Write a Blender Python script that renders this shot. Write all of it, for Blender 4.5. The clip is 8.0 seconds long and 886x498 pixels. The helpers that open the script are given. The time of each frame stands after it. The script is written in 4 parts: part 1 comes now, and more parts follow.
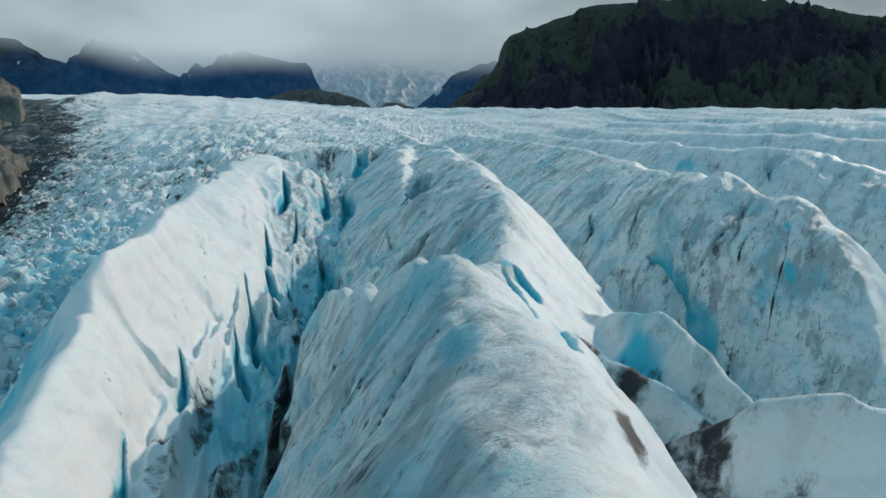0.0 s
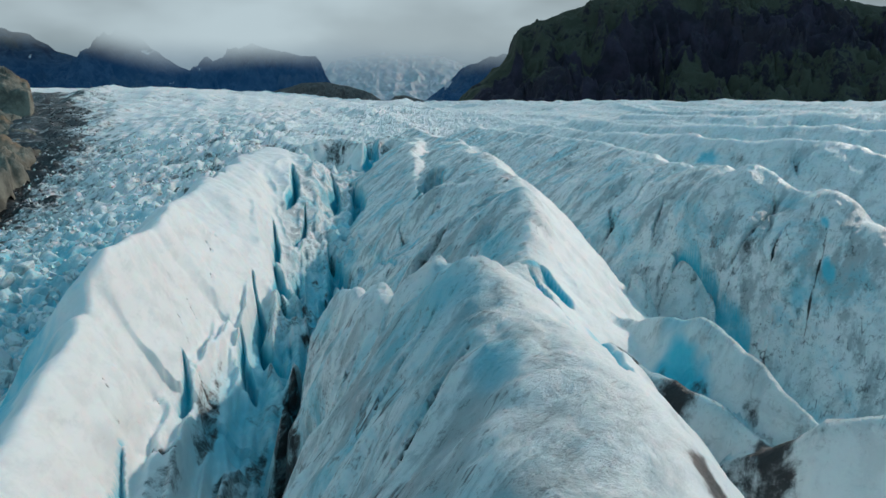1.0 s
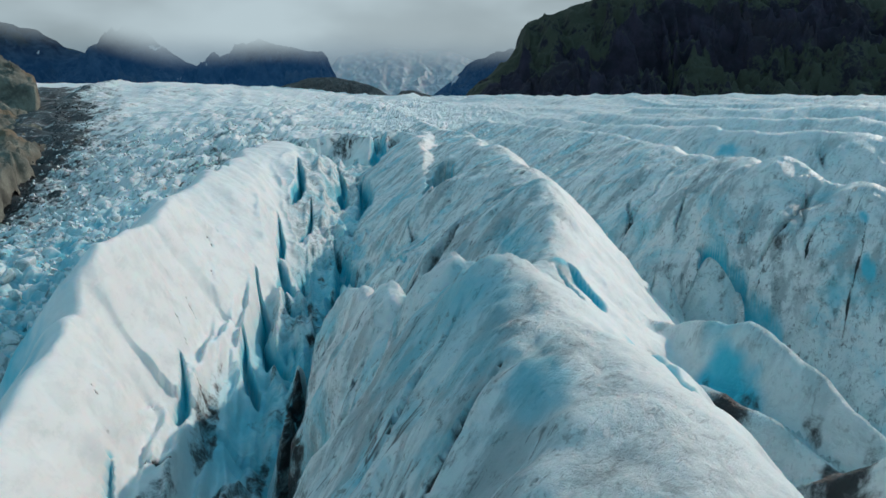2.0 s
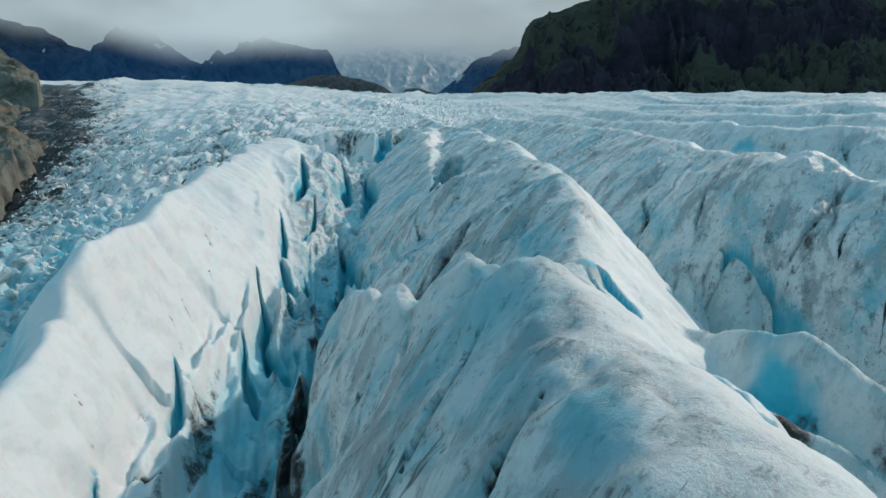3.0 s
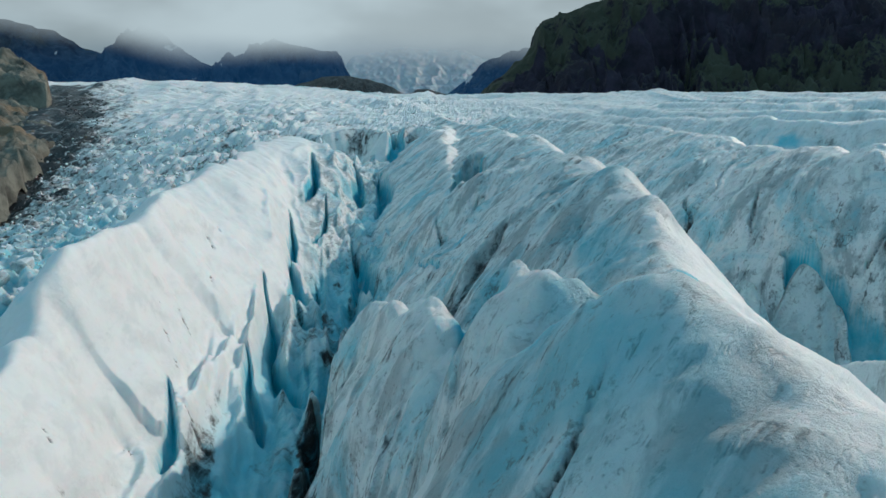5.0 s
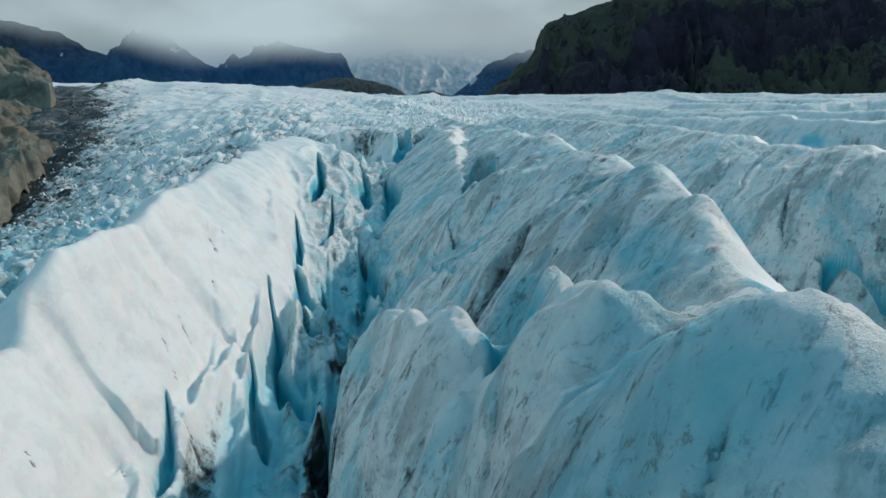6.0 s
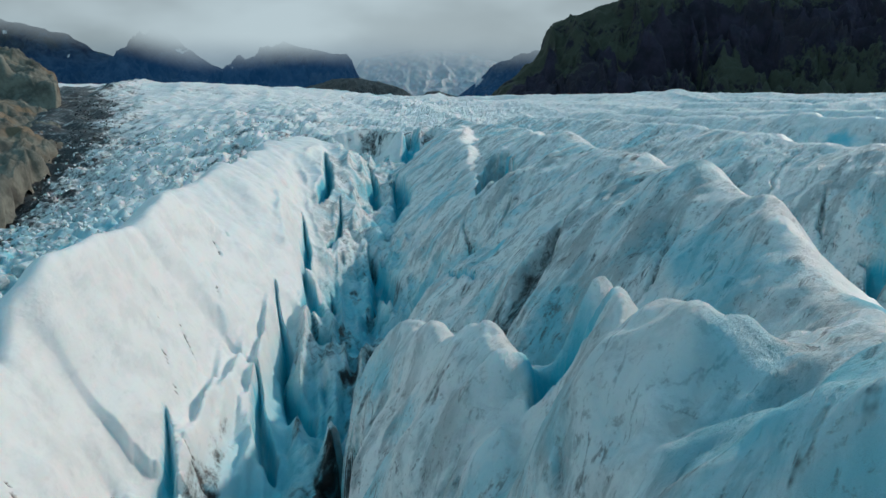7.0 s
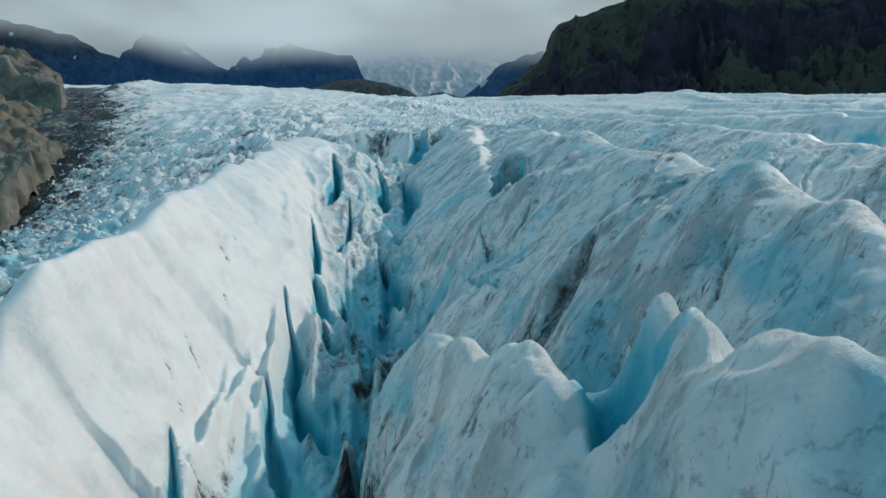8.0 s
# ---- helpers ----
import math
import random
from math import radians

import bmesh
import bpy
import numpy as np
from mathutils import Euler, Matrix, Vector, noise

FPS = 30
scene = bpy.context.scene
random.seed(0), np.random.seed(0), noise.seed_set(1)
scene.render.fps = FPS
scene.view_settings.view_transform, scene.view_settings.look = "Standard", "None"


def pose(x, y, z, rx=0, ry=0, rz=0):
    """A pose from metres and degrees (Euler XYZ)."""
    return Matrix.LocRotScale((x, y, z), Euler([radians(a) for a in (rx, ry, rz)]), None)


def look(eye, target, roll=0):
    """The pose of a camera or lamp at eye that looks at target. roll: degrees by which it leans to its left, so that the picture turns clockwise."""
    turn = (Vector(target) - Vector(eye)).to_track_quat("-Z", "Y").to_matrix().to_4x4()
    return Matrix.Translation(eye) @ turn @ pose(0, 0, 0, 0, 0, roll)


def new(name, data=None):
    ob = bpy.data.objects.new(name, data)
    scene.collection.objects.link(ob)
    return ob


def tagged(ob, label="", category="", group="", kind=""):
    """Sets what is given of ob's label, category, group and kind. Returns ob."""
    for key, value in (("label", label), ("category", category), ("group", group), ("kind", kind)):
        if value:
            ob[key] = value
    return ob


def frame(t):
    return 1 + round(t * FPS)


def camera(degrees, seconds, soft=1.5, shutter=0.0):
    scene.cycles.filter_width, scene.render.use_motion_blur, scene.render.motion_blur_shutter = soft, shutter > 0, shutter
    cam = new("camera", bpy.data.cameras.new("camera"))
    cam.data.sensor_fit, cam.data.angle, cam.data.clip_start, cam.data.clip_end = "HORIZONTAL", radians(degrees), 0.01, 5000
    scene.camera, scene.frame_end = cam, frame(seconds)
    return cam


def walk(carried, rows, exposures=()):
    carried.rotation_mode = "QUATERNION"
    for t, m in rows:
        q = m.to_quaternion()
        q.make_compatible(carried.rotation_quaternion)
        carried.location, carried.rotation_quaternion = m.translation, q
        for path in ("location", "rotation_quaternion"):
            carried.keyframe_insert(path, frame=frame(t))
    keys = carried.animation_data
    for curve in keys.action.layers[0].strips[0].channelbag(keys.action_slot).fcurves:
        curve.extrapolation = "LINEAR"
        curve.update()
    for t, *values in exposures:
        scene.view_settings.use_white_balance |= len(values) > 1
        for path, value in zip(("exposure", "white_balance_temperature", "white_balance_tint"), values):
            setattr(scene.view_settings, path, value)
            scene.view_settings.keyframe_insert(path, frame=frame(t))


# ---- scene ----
cam = camera(66.0, 8.0)
PATH = [
    (0.0, 0.000, 0.000, 16.000, 79.000, -0.000, -0.000),
    (0.5, -0.196, 0.943, 15.917, 78.713, 0.019, 0.376),
    (1.0, -0.385, 1.901, 15.803, 78.449, 0.088, 0.765),
    (1.5, -0.559, 2.917, 15.609, 78.227, 0.146, 1.090),
    (3.0, -1.041, 5.794, 15.079, 77.931, 0.168, 1.692),
    (3.5, -1.251, 6.740, 14.924, 77.912, 0.185, 1.892),
    (4.0, -1.512, 7.688, 14.756, 77.940, 0.202, 2.102),
    (4.5, -1.780, 8.642, 14.579, 77.974, 0.279, 2.277),
    (6.0, -2.659, 11.362, 14.082, 78.224, 0.191, 2.787),
    (6.5, -2.974, 12.238, 13.980, 78.234, 0.298, 2.984),
    (7.0, -3.313, 13.209, 13.839, 78.288, 0.244, 3.228),
    (7.5, -3.677, 14.049, 13.720, 78.361, 0.209, 3.421),
    (8.0, -4.055, 14.834, 13.703, 78.389, 0.272, 3.610),
]
walk(cam, [(t, pose(x, y, z, rx, ry, rz)) for t, x, y, z, rx, ry, rz in PATH], [(0.0, -0.23, 6060, 8), (8.0, -0.23, 6060, 8)])

# ---- world, sun, exposure ----
SUN_EL, SUN_AZ = radians(29), radians(40)          # height, and turn ahead of +x
sun = new("sun", bpy.data.lights.new("sun", "SUN"))
sun.data.energy, sun.data.angle, sun.data.color = 2.6, radians(1.0), (1.0, 0.81, 0.66)
sun.matrix_world = look((0, 0, 0), (-math.cos(SUN_EL) * math.cos(SUN_AZ), -math.cos(SUN_EL) * math.sin(SUN_AZ), -math.sin(SUN_EL)))

world = bpy.data.worlds.new("overcast_sky")
scene.world = world
world.use_nodes = True
wn, wl = world.node_tree.nodes, world.node_tree.links
wn.clear()
w_out, w_bg = wn.new("ShaderNodeOutputWorld"), wn.new("ShaderNodeBackground")
w_sky, w_mix, w_ramp = wn.new("ShaderNodeTexSky"), wn.new("ShaderNodeMix"), wn.new("ShaderNodeValToRGB")
w_tc, w_map, w_noise = wn.new("ShaderNodeTexCoord"), wn.new("ShaderNodeMapping"), wn.new("ShaderNodeTexNoise")
w_sky.sky_type, w_sky.sun_disc = "NISHITA", False
w_sky.sun_elevation, w_sky.sun_rotation = SUN_EL, math.pi / 2 - SUN_AZ
w_map.inputs["Scale"].default_value = (1.0, 1.0, 4.0)
w_noise.inputs["Scale"].default_value, w_noise.inputs["Detail"].default_value = 2.2, 5
w_ramp.color_ramp.elements[0].position, w_ramp.color_ramp.elements[0].color = 0.35, (2.5, 3.35, 3.6, 1)
w_ramp.color_ramp.elements[1].position, w_ramp.color_ramp.elements[1].color = 0.65, (3.9, 5.0, 5.3, 1)
w_mix.data_type = "RGBA"
w_bg.inputs["Strength"].default_value = 0.118
wl.new(w_tc.outputs["Generated"], w_map.inputs["Vector"])
wl.new(w_map.outputs[0], w_noise.inputs["Vector"])
wl.new(w_noise.outputs["Fac"], w_ramp.inputs[0])
w_sep, w_lift = wn.new("ShaderNodeSeparateXYZ"), wn.new("ShaderNodeMapRange")
w_lift.inputs[1].default_value, w_lift.inputs[2].default_value = 0.25, 0.8     # cloud near the horizon, breaks overhead
w_lift.inputs[3].default_value, w_lift.inputs[4].default_value = 0.95, 0.6
wl.new(w_tc.outputs["Generated"], w_sep.inputs[0])
wl.new(w_sep.outputs["Z"], w_lift.inputs[0])
wl.new(w_lift.outputs[0], w_mix.inputs["Factor"])
wl.new(w_sky.outputs[0], w_mix.inputs["A"])
w_high, w_tall = wn.new("ShaderNodeMix"), wn.new("ShaderNodeMapRange")
w_high.data_type = "RGBA"
w_high.inputs["B"].default_value = (2.35, 5.2, 6.3, 1)                           # thinner, bluer cloud overhead
w_tall.inputs[1].default_value, w_tall.inputs[2].default_value = 0.2, 0.6
wl.new(w_sep.outputs["Z"], w_tall.inputs[0])
wl.new(w_tall.outputs[0], w_high.inputs["Factor"])
wl.new(w_ramp.outputs[0], w_high.inputs["A"])
wl.new(w_high.outputs["Result"], w_mix.inputs["B"])
wl.new(w_mix.outputs["Result"], w_bg.inputs["Color"])
wl.new(w_bg.outputs[0], w_out.inputs[0])


# ---- materials ----
class Mat:
    """A small builder of node materials."""

    def __init__(self, name, rough=0.6):
        self.m = bpy.data.materials.new(name)
        self.m.use_nodes = True
        self.n, self.l = self.m.node_tree.nodes, self.m.node_tree.links
        self.bsdf = self.n["Principled BSDF"]
        self.out = self.n["Material Output"]
        self.bsdf.inputs["Roughness"].default_value = rough
        self.pos = self.n.new("ShaderNodeTexCoord").outputs["Object"]

    def set(self, node, key, value):
        if hasattr(value, "is_output"):
            self.l.new(value, node.inputs[key])
        else:
            node.inputs[key].default_value = value

    def attr(self, name):
        a = self.n.new("ShaderNodeAttribute")
        a.attribute_name = name
        return a.outputs["Fac"]

    def uv(self):
        return self.n.new("ShaderNodeTexCoord").outputs["UV"]

    def mapped(self, vec, scale=(1, 1, 1), rot=(0, 0, 0)):
        m = self.n.new("ShaderNodeMapping")
        self.l.new(vec, m.inputs["Vector"])
        m.inputs["Scale"].default_value, m.inputs["Rotation"].default_value = scale, rot
        return m.outputs[0]

    def noise(self, vec, scale, detail=6, rough=0.55, warp=0.0):
        t = self.n.new("ShaderNodeTexNoise")
        self.l.new(vec, t.inputs["Vector"])
        for k, v in (("Scale", scale), ("Detail", detail), ("Roughness", rough), ("Distortion", warp)):
            t.inputs[k].default_value = v
        return t.outputs["Fac"]

    def ramp(self, fac, lo, hi, a=0.0, b=1.0):
        r = self.n.new("ShaderNodeMapRange")
        r.interpolation_type = "SMOOTHSTEP"
        self.set(r, 0, fac)
        for i, v in ((1, lo), (2, hi), (3, a), (4, b)):
            r.inputs[i].default_value = v
        return r.outputs[0]

    def math(self, op, a, b=0.0, clamp=False):
        m = self.n.new("ShaderNodeMath")
        m.operation, m.use_clamp = op, clamp
        self.set(m, 0, a), self.set(m, 1, b)
        return m.outputs[0]

    def mix(self, fac, a, b):
        m = self.n.new("ShaderNodeMix")
        m.data_type = "RGBA"
        self.set(m, "Factor", fac)
        for k, v in (("A", a), ("B", b)):
            self.set(m, k, v if hasattr(v, "is_output") else (*v, 1))
        return m.outputs["Result"]

    def color(self, c):
        self.set(self.bsdf, "Base Color", c)
        return self

    def slope(self):
        g, s = self.n.new("ShaderNodeNewGeometry"), self.n.new("ShaderNodeSeparateXYZ")
        self.l.new(g.outputs["Normal"], s.inputs[0])
        return s.outputs["Z"]

    def bump(self, height, strength=0.5, distance=0.1):
        b = self.n.new("ShaderNodeBump")
        b.inputs["Strength"].default_value, b.inputs["Distance"].default_value = strength, distance
        self.l.new(height, b.inputs["Height"])
        self.l.new(b.outputs[0], self.bsdf.inputs["Normal"])
        return self


def ice_material():
    k = Mat("glacier_ice", 0.5)
    p, uv = k.pos, k.uv()
    su, sp, joined = k.n.new("ShaderNodeSeparateXYZ"), k.n.new("ShaderNodeSeparateXYZ"), k.n.new("ShaderNodeCombineXYZ")
    k.l.new(uv, su.inputs[0]), k.l.new(p, sp.inputs[0])
    k.l.new(su.outputs["X"], joined.inputs[0]), k.l.new(su.outputs["Y"], joined.inputs[1]), k.l.new(sp.outputs["Z"], joined.inputs[2])
    uv = joined.outputs[0]                         # run along the crest, distance from it, height
    ash = k.attr("ash")
    patch = k.noise(p, 0.16, 5, 0.6)
    mottle = k.noise(p, 0.75, 9, 0.72, 0.3)
    speck = k.noise(p, 2.6, 9, 0.75)
    grain = k.mapped(k.mapped(k.mapped(p, (1, 1, 1), (0, 0, radians(-46))), (1, 1, 1), (0, radians(30), 0)), (0.26, 1.0, 1.0))   # layers of the ice dip aslant to the ridges
    streak = k.noise(grain, 0.75, 9, 0.68, 0.25)
    band = k.math("MULTIPLY", k.noise(k.mapped(grain, (0.7, 1.0, 1.0)), 0.24, 5, 0.6), k.ramp(ash, 0.0, 1.0, 0.62, 1.06))

    def lines(scale, length, width):
        """Thin dark threads that follow the layers, broken into short lengths."""
        n = k.noise(k.mapped(grain, (length, 1.0, 1.0)), scale, 4, 0.55, 0.2)
        thin = k.ramp(k.math("ABSOLUTE", k.math("SUBTRACT", n, 0.5)), 0.0, width, 1.0, 0.0)
        return k.math("MULTIPLY", thin, k.ramp(k.noise(k.mapped(p, (1, 1, 1), (0.3, 0.2, 0.5)), scale * 0.7, 5, 0.7), 0.52, 0.62))

    crust = k.mix(patch, (0.74, 0.755, 0.75), (0.84, 0.845, 0.835))
    wet = k.mix(patch, (0.71, 0.75, 0.75), (0.86, 0.87, 0.86))
    # ash doubles as the shaded-side mask: cooler tone there, whiter on lit sides
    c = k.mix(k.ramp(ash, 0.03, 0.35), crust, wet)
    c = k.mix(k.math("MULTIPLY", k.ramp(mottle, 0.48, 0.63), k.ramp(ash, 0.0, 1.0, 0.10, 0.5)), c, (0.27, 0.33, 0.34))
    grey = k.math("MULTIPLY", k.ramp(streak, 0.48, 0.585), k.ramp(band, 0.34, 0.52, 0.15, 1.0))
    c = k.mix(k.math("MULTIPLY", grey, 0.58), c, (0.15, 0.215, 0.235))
    # teal patches kept to the shaded sides paint in the hue of shade
    clear = k.math("MULTIPLY", k.ramp(k.noise(p, 0.24, 6, 0.65, 0.5), 0.47, 0.66), k.ramp(ash, 0.25, 0.8, 0.0, 0.75))
    c = k.mix(clear, c, (0.15, 0.54, 0.64))
    thread = k.math("MAXIMUM", lines(0.8, 0.4, 0.026), k.math("MULTIPLY", lines(1.9, 0.6, 0.032), 0.8))
    thread = k.math("MAXIMUM", thread, k.math("MULTIPLY", lines(4.4, 0.45, 0.04), 0.55))
    c = k.mix(k.math("MULTIPLY", thread, k.ramp(ash, 0.08, 0.8, 0.0, 0.95)), c, (0.075, 0.085, 0.09))
    c = k.mix(k.math("MULTIPLY", k.ramp(speck, 0.56, 0.65), k.ramp(ash, 0, 1, 0.06, 0.7)), c, (0.15, 0.16, 0.16))
    blue = k.math("MULTIPLY", k.attr("blue"), k.ramp(k.noise(p, 0.7, 4), 0.25, 0.6, 0.6, 1.0), True)
    c = k.mix(blue, c, k.mix(speck, (0.03, 0.40, 0.53), (0.13, 0.64, 0.77)))
    grit = k.math("ADD", k.math("MULTIPLY", streak, 0.5), k.math("MULTIPLY", k.noise(p, 1.3, 10, 0.78, 0.4), 0.5))
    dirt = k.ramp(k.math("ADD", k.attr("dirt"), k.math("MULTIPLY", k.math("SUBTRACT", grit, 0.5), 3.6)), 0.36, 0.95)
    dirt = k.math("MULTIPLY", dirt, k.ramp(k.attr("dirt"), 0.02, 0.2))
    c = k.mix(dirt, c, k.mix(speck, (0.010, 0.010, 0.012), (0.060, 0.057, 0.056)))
    k.color(c)
    facet = k.n.new("ShaderNodeTexVoronoi")
    facet.feature = "SMOOTH_F1"
    facet.inputs["Smoothness"].default_value = 0.25
    facet.inputs["Scale"].default_value = 0.9
    k.l.new(k.mapped(grain, (1.4, 1.0, 1.0)), facet.inputs["Vector"])
    h = k.math("ADD", k.math("MULTIPLY", facet.outputs["Distance"], 0.5), k.math("MULTIPLY", mottle, 0.8))
    h = k.math("ADD", h, k.math("MULTIPLY", streak, 0.45))
    h = k.math("MULTIPLY", h, k.ramp(ash, 0.05, 0.5, 0.2, 1.0))
    k.bump(k.math("SUBTRACT", h, k.math("MULTIPLY", k.math("MULTIPLY", thread, ash), 0.12)), 0.9, 0.42)
    k.bsdf.inputs["Specular IOR Level"].default_value = 0.4
    k.bsdf.inputs["Subsurface Weight"].default_value = 0.35
    k.bsdf.inputs["Subsurface Radius"].default_value = (0.3, 0.8, 1.0)
    k.bsdf.inputs["Subsurface Scale"].default_value = 0.35
    return k.m


def rock_material(name, dark, light, warm, scale, moss=None, flat=0.75, snow=False):
    """Rock in two greys with warm stains; moss grows on its own belts and where the ground is flat enough."""
    k = Mat(name, 0.9)
    n1, n2, n3 = k.noise(k.pos, scale, 8, 0.65), k.noise(k.pos, scale * 6, 8, 0.7), k.noise(k.pos, scale * 0.35, 4)
    c = k.mix(k.ramp(n1, 0.35, 0.65), dark, light)
    c = k.mix(k.math("MULTIPLY", k.ramp(n3, 0.5, 0.68), 0.8), c, warm)
    c = k.mix(k.math("MULTIPLY", k.ramp(n2, 0.5, 0.7), 0.5), c, dark)
    if moss:
        g = k.math("ADD", k.math("MULTIPLY", k.slope(), 0.35), k.math("MULTIPLY", k.math("SUBTRACT", k.math("ADD", k.math("MULTIPLY", n1, 0.6), k.math("MULTIPLY", n2, 0.4)), 0.5), 2.9))
        g = k.math("ADD", g, k.attr("moss"))
        c = k.mix(k.ramp(g, flat - 0.12, flat + 0.1), c, k.mix(n2, moss, tuple(v * 1.9 for v in moss)))
    if snow:  # old snow left in the gullies
        c = k.mix(k.ramp(k.noise(k.mapped(k.pos, (1, 0.3, 0.45)), 0.011, 5, 0.55), 0.66, 0.70), c, (0.75, 0.78, 0.8))
    k.color(c)
    k.bump(k.math("ADD", n1, k.math("MULTIPLY", n2, 0.4)), 0.8, 0.35 / scale * 0.3)
    return k.m


ICE = ice_material()
# Dark basalt, its colours shifted to purple-blue for the haze of distance.
CLIFF = rock_material("hazed_basalt_cliff", (0.006, 0.004, 0.014), (0.030, 0.021, 0.043), (0.027, 0.018, 0.026), 0.024, (0.033, 0.035, 0.023), 0.86)
# The blue of distance haze is mixed into this rock's colours.
FAR_ROCK = rock_material("haze_blue_mountain_rock", (0.004, 0.016, 0.050), (0.05, 0.085, 0.14), (0.075, 0.09, 0.10), 0.016, (0.090, 0.098, 0.048), 0.86, True)
OUTCROP = rock_material("lichen_grey_rock", (0.08, 0.078, 0.065), (0.22, 0.22, 0.18), (0.19, 0.13, 0.075), 0.16)
GRAVEL = rock_material("moraine_gravel", (0.075, 0.062, 0.060), (0.17, 0.14, 0.13), (0.13, 0.095, 0.08), 0.12)
DEBRIS = rock_material("wet_grey_debris", (0.035, 0.038, 0.044), (0.10, 0.105, 0.115), (0.06, 0.052, 0.048), 0.3)


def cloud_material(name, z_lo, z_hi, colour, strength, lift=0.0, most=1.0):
    """Soft self-glowing cloud whose lower edge frays out, higher by lift towards its left end."""
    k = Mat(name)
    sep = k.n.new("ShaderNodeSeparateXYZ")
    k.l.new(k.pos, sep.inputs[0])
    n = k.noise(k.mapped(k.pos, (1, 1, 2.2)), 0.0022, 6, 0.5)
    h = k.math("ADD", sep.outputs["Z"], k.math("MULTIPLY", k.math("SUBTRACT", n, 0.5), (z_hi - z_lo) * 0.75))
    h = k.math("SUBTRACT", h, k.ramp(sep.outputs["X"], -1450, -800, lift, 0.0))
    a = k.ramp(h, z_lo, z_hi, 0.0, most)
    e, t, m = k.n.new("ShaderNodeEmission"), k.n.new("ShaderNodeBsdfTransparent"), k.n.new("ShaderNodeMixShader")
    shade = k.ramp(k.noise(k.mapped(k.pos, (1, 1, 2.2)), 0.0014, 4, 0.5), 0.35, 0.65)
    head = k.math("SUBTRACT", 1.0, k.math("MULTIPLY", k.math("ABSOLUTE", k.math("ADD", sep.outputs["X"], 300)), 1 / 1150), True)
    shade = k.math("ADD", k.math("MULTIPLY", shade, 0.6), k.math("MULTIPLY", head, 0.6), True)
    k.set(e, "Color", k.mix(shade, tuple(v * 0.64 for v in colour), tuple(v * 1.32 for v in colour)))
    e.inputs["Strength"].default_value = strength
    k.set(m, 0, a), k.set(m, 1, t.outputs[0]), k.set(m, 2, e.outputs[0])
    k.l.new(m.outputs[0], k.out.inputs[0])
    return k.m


# ---- surface arithmetic ----
def hashed(i, j, seed):
    h = (i.astype(np.int64) * 374761393 + j.astype(np.int64) * 668265263 + seed * 1442695041) & 0x7FFFFFFF
    h = ((h ^ (h >> 13)) * 1274126177) & 0x7FFFFFFF
    h = ((h ^ (h >> 15)) * 2246822519) & 0x7FFFFFFF
    return ((h ^ (h >> 12)) & 0xFFFFF) / 0xFFFFF


def vnoise(x, y, seed=0):
    """Smooth noise in -1..1 with a cell of one unit."""
    i, j = np.floor(x), np.floor(y)
    u, v = x - i, y - j
    u, v = u * u * u * (u * (u * 6 - 15) + 10), v * v * v * (v * (v * 6 - 15) + 10)
    a, b, c, d = hashed(i, j, seed), hashed(i + 1, j, seed), hashed(i, j + 1, seed), hashed(i + 1, j + 1, seed)
    return 2 * ((a + (b - a) * u) * (1 - v) + (c + (d - c) * u) * v) - 1


def fbm(x, y, octaves=4, seed=0, gain=0.5):
    total, amp = 0.0, 1.0
    for k in range(octaves):
        total = total + amp * vnoise(x * 2 ** k + 17.3 * k, y * 2 ** k - 9.1 * k, seed + k)
        amp *= gain
    return total


def ridged(x, y, octaves=3, seed=0):
    total, amp = 0.0, 1.0
    for k in range(octaves):
        total = total + amp * (1 - np.abs(vnoise(x * 2 ** k + 5.7 * k, y * 2 ** k, seed + k)) * 2)
        amp *= 0.5
    return total


def cells(x, y, seed=0):
    """Cell pattern: distance to the nearest and second point, and a number for the cell."""
    i0, j0 = np.floor(x), np.floor(y)
    f1, f2, ident = np.full(x.shape, 9.0), np.full(x.shape, 9.0), np.zeros(x.shape)
    for di in (-1, 0, 1):
        for dj in (-1, 0, 1):
            i, j = i0 + di, j0 + dj
            r = np.hypot(i + hashed(i, j, seed) - x, j + hashed(i, j, seed + 1) - y)
            near = r < f1
            f2 = np.where(near, f1, np.minimum(f2, r))
            ident = np.where(near, hashed(i, j, seed + 2), ident)
            f1 = np.where(near, r, f1)
    return f1, f2, ident


def smooth(x, lo, hi):
    t = np.clip((x - lo) / (hi - lo), 0, 1)
    return t * t * (3 - 2 * t)


RIDGES, CLEFTS, PITS, KNOBS, CRACKS, BLUE, ASH = {}, [], [], [], [], [], []


def ridge(name, soft, *rows):
    """A stretch of a crest line: x, y, z, then fall per metre and its growth on the left and on the right side."""
    RIDGES[name] = (soft, RIDGES.get(name, (soft, ()))[1] + rows)


ridge("centre", 0.45, (1.5, -40, 11.5, .7, .03, .9, .02), (0.9, -8, 11.8, .6, .05, .8, .03), (1.5, 5, 11.8, .9, .1, .45, .19), (1.0, 11, 12.0, .75, .12, .45, .19), (0.75, 14.5, 12.2, .85, .12, .45, .19),
      (0.5, 17.5, 12.6, 1.1, .1, .45, .19), (1.3, 20.2, 11.4, .9, .12, .5, .1), (2.2, 22.4, 10.8, .8, .15, .7, .06), (2.4, 25, 11.3, .6, .12, .8, .05), (2.7, 28, 11.8, .55, .11, .9, .03), (2.8, 32, 12.0, .45, .08, .9, .03),
      (2.8, 37, 11.8, .42, .065, 1.0, .0), (2.9, 46, 11.6, .45, .055, 1.0, .0), (2.8, 61, 11.5, .45, .045, 1.0, .0), (1.2, 74, 11.6, .45, .03, 1.0, .0))
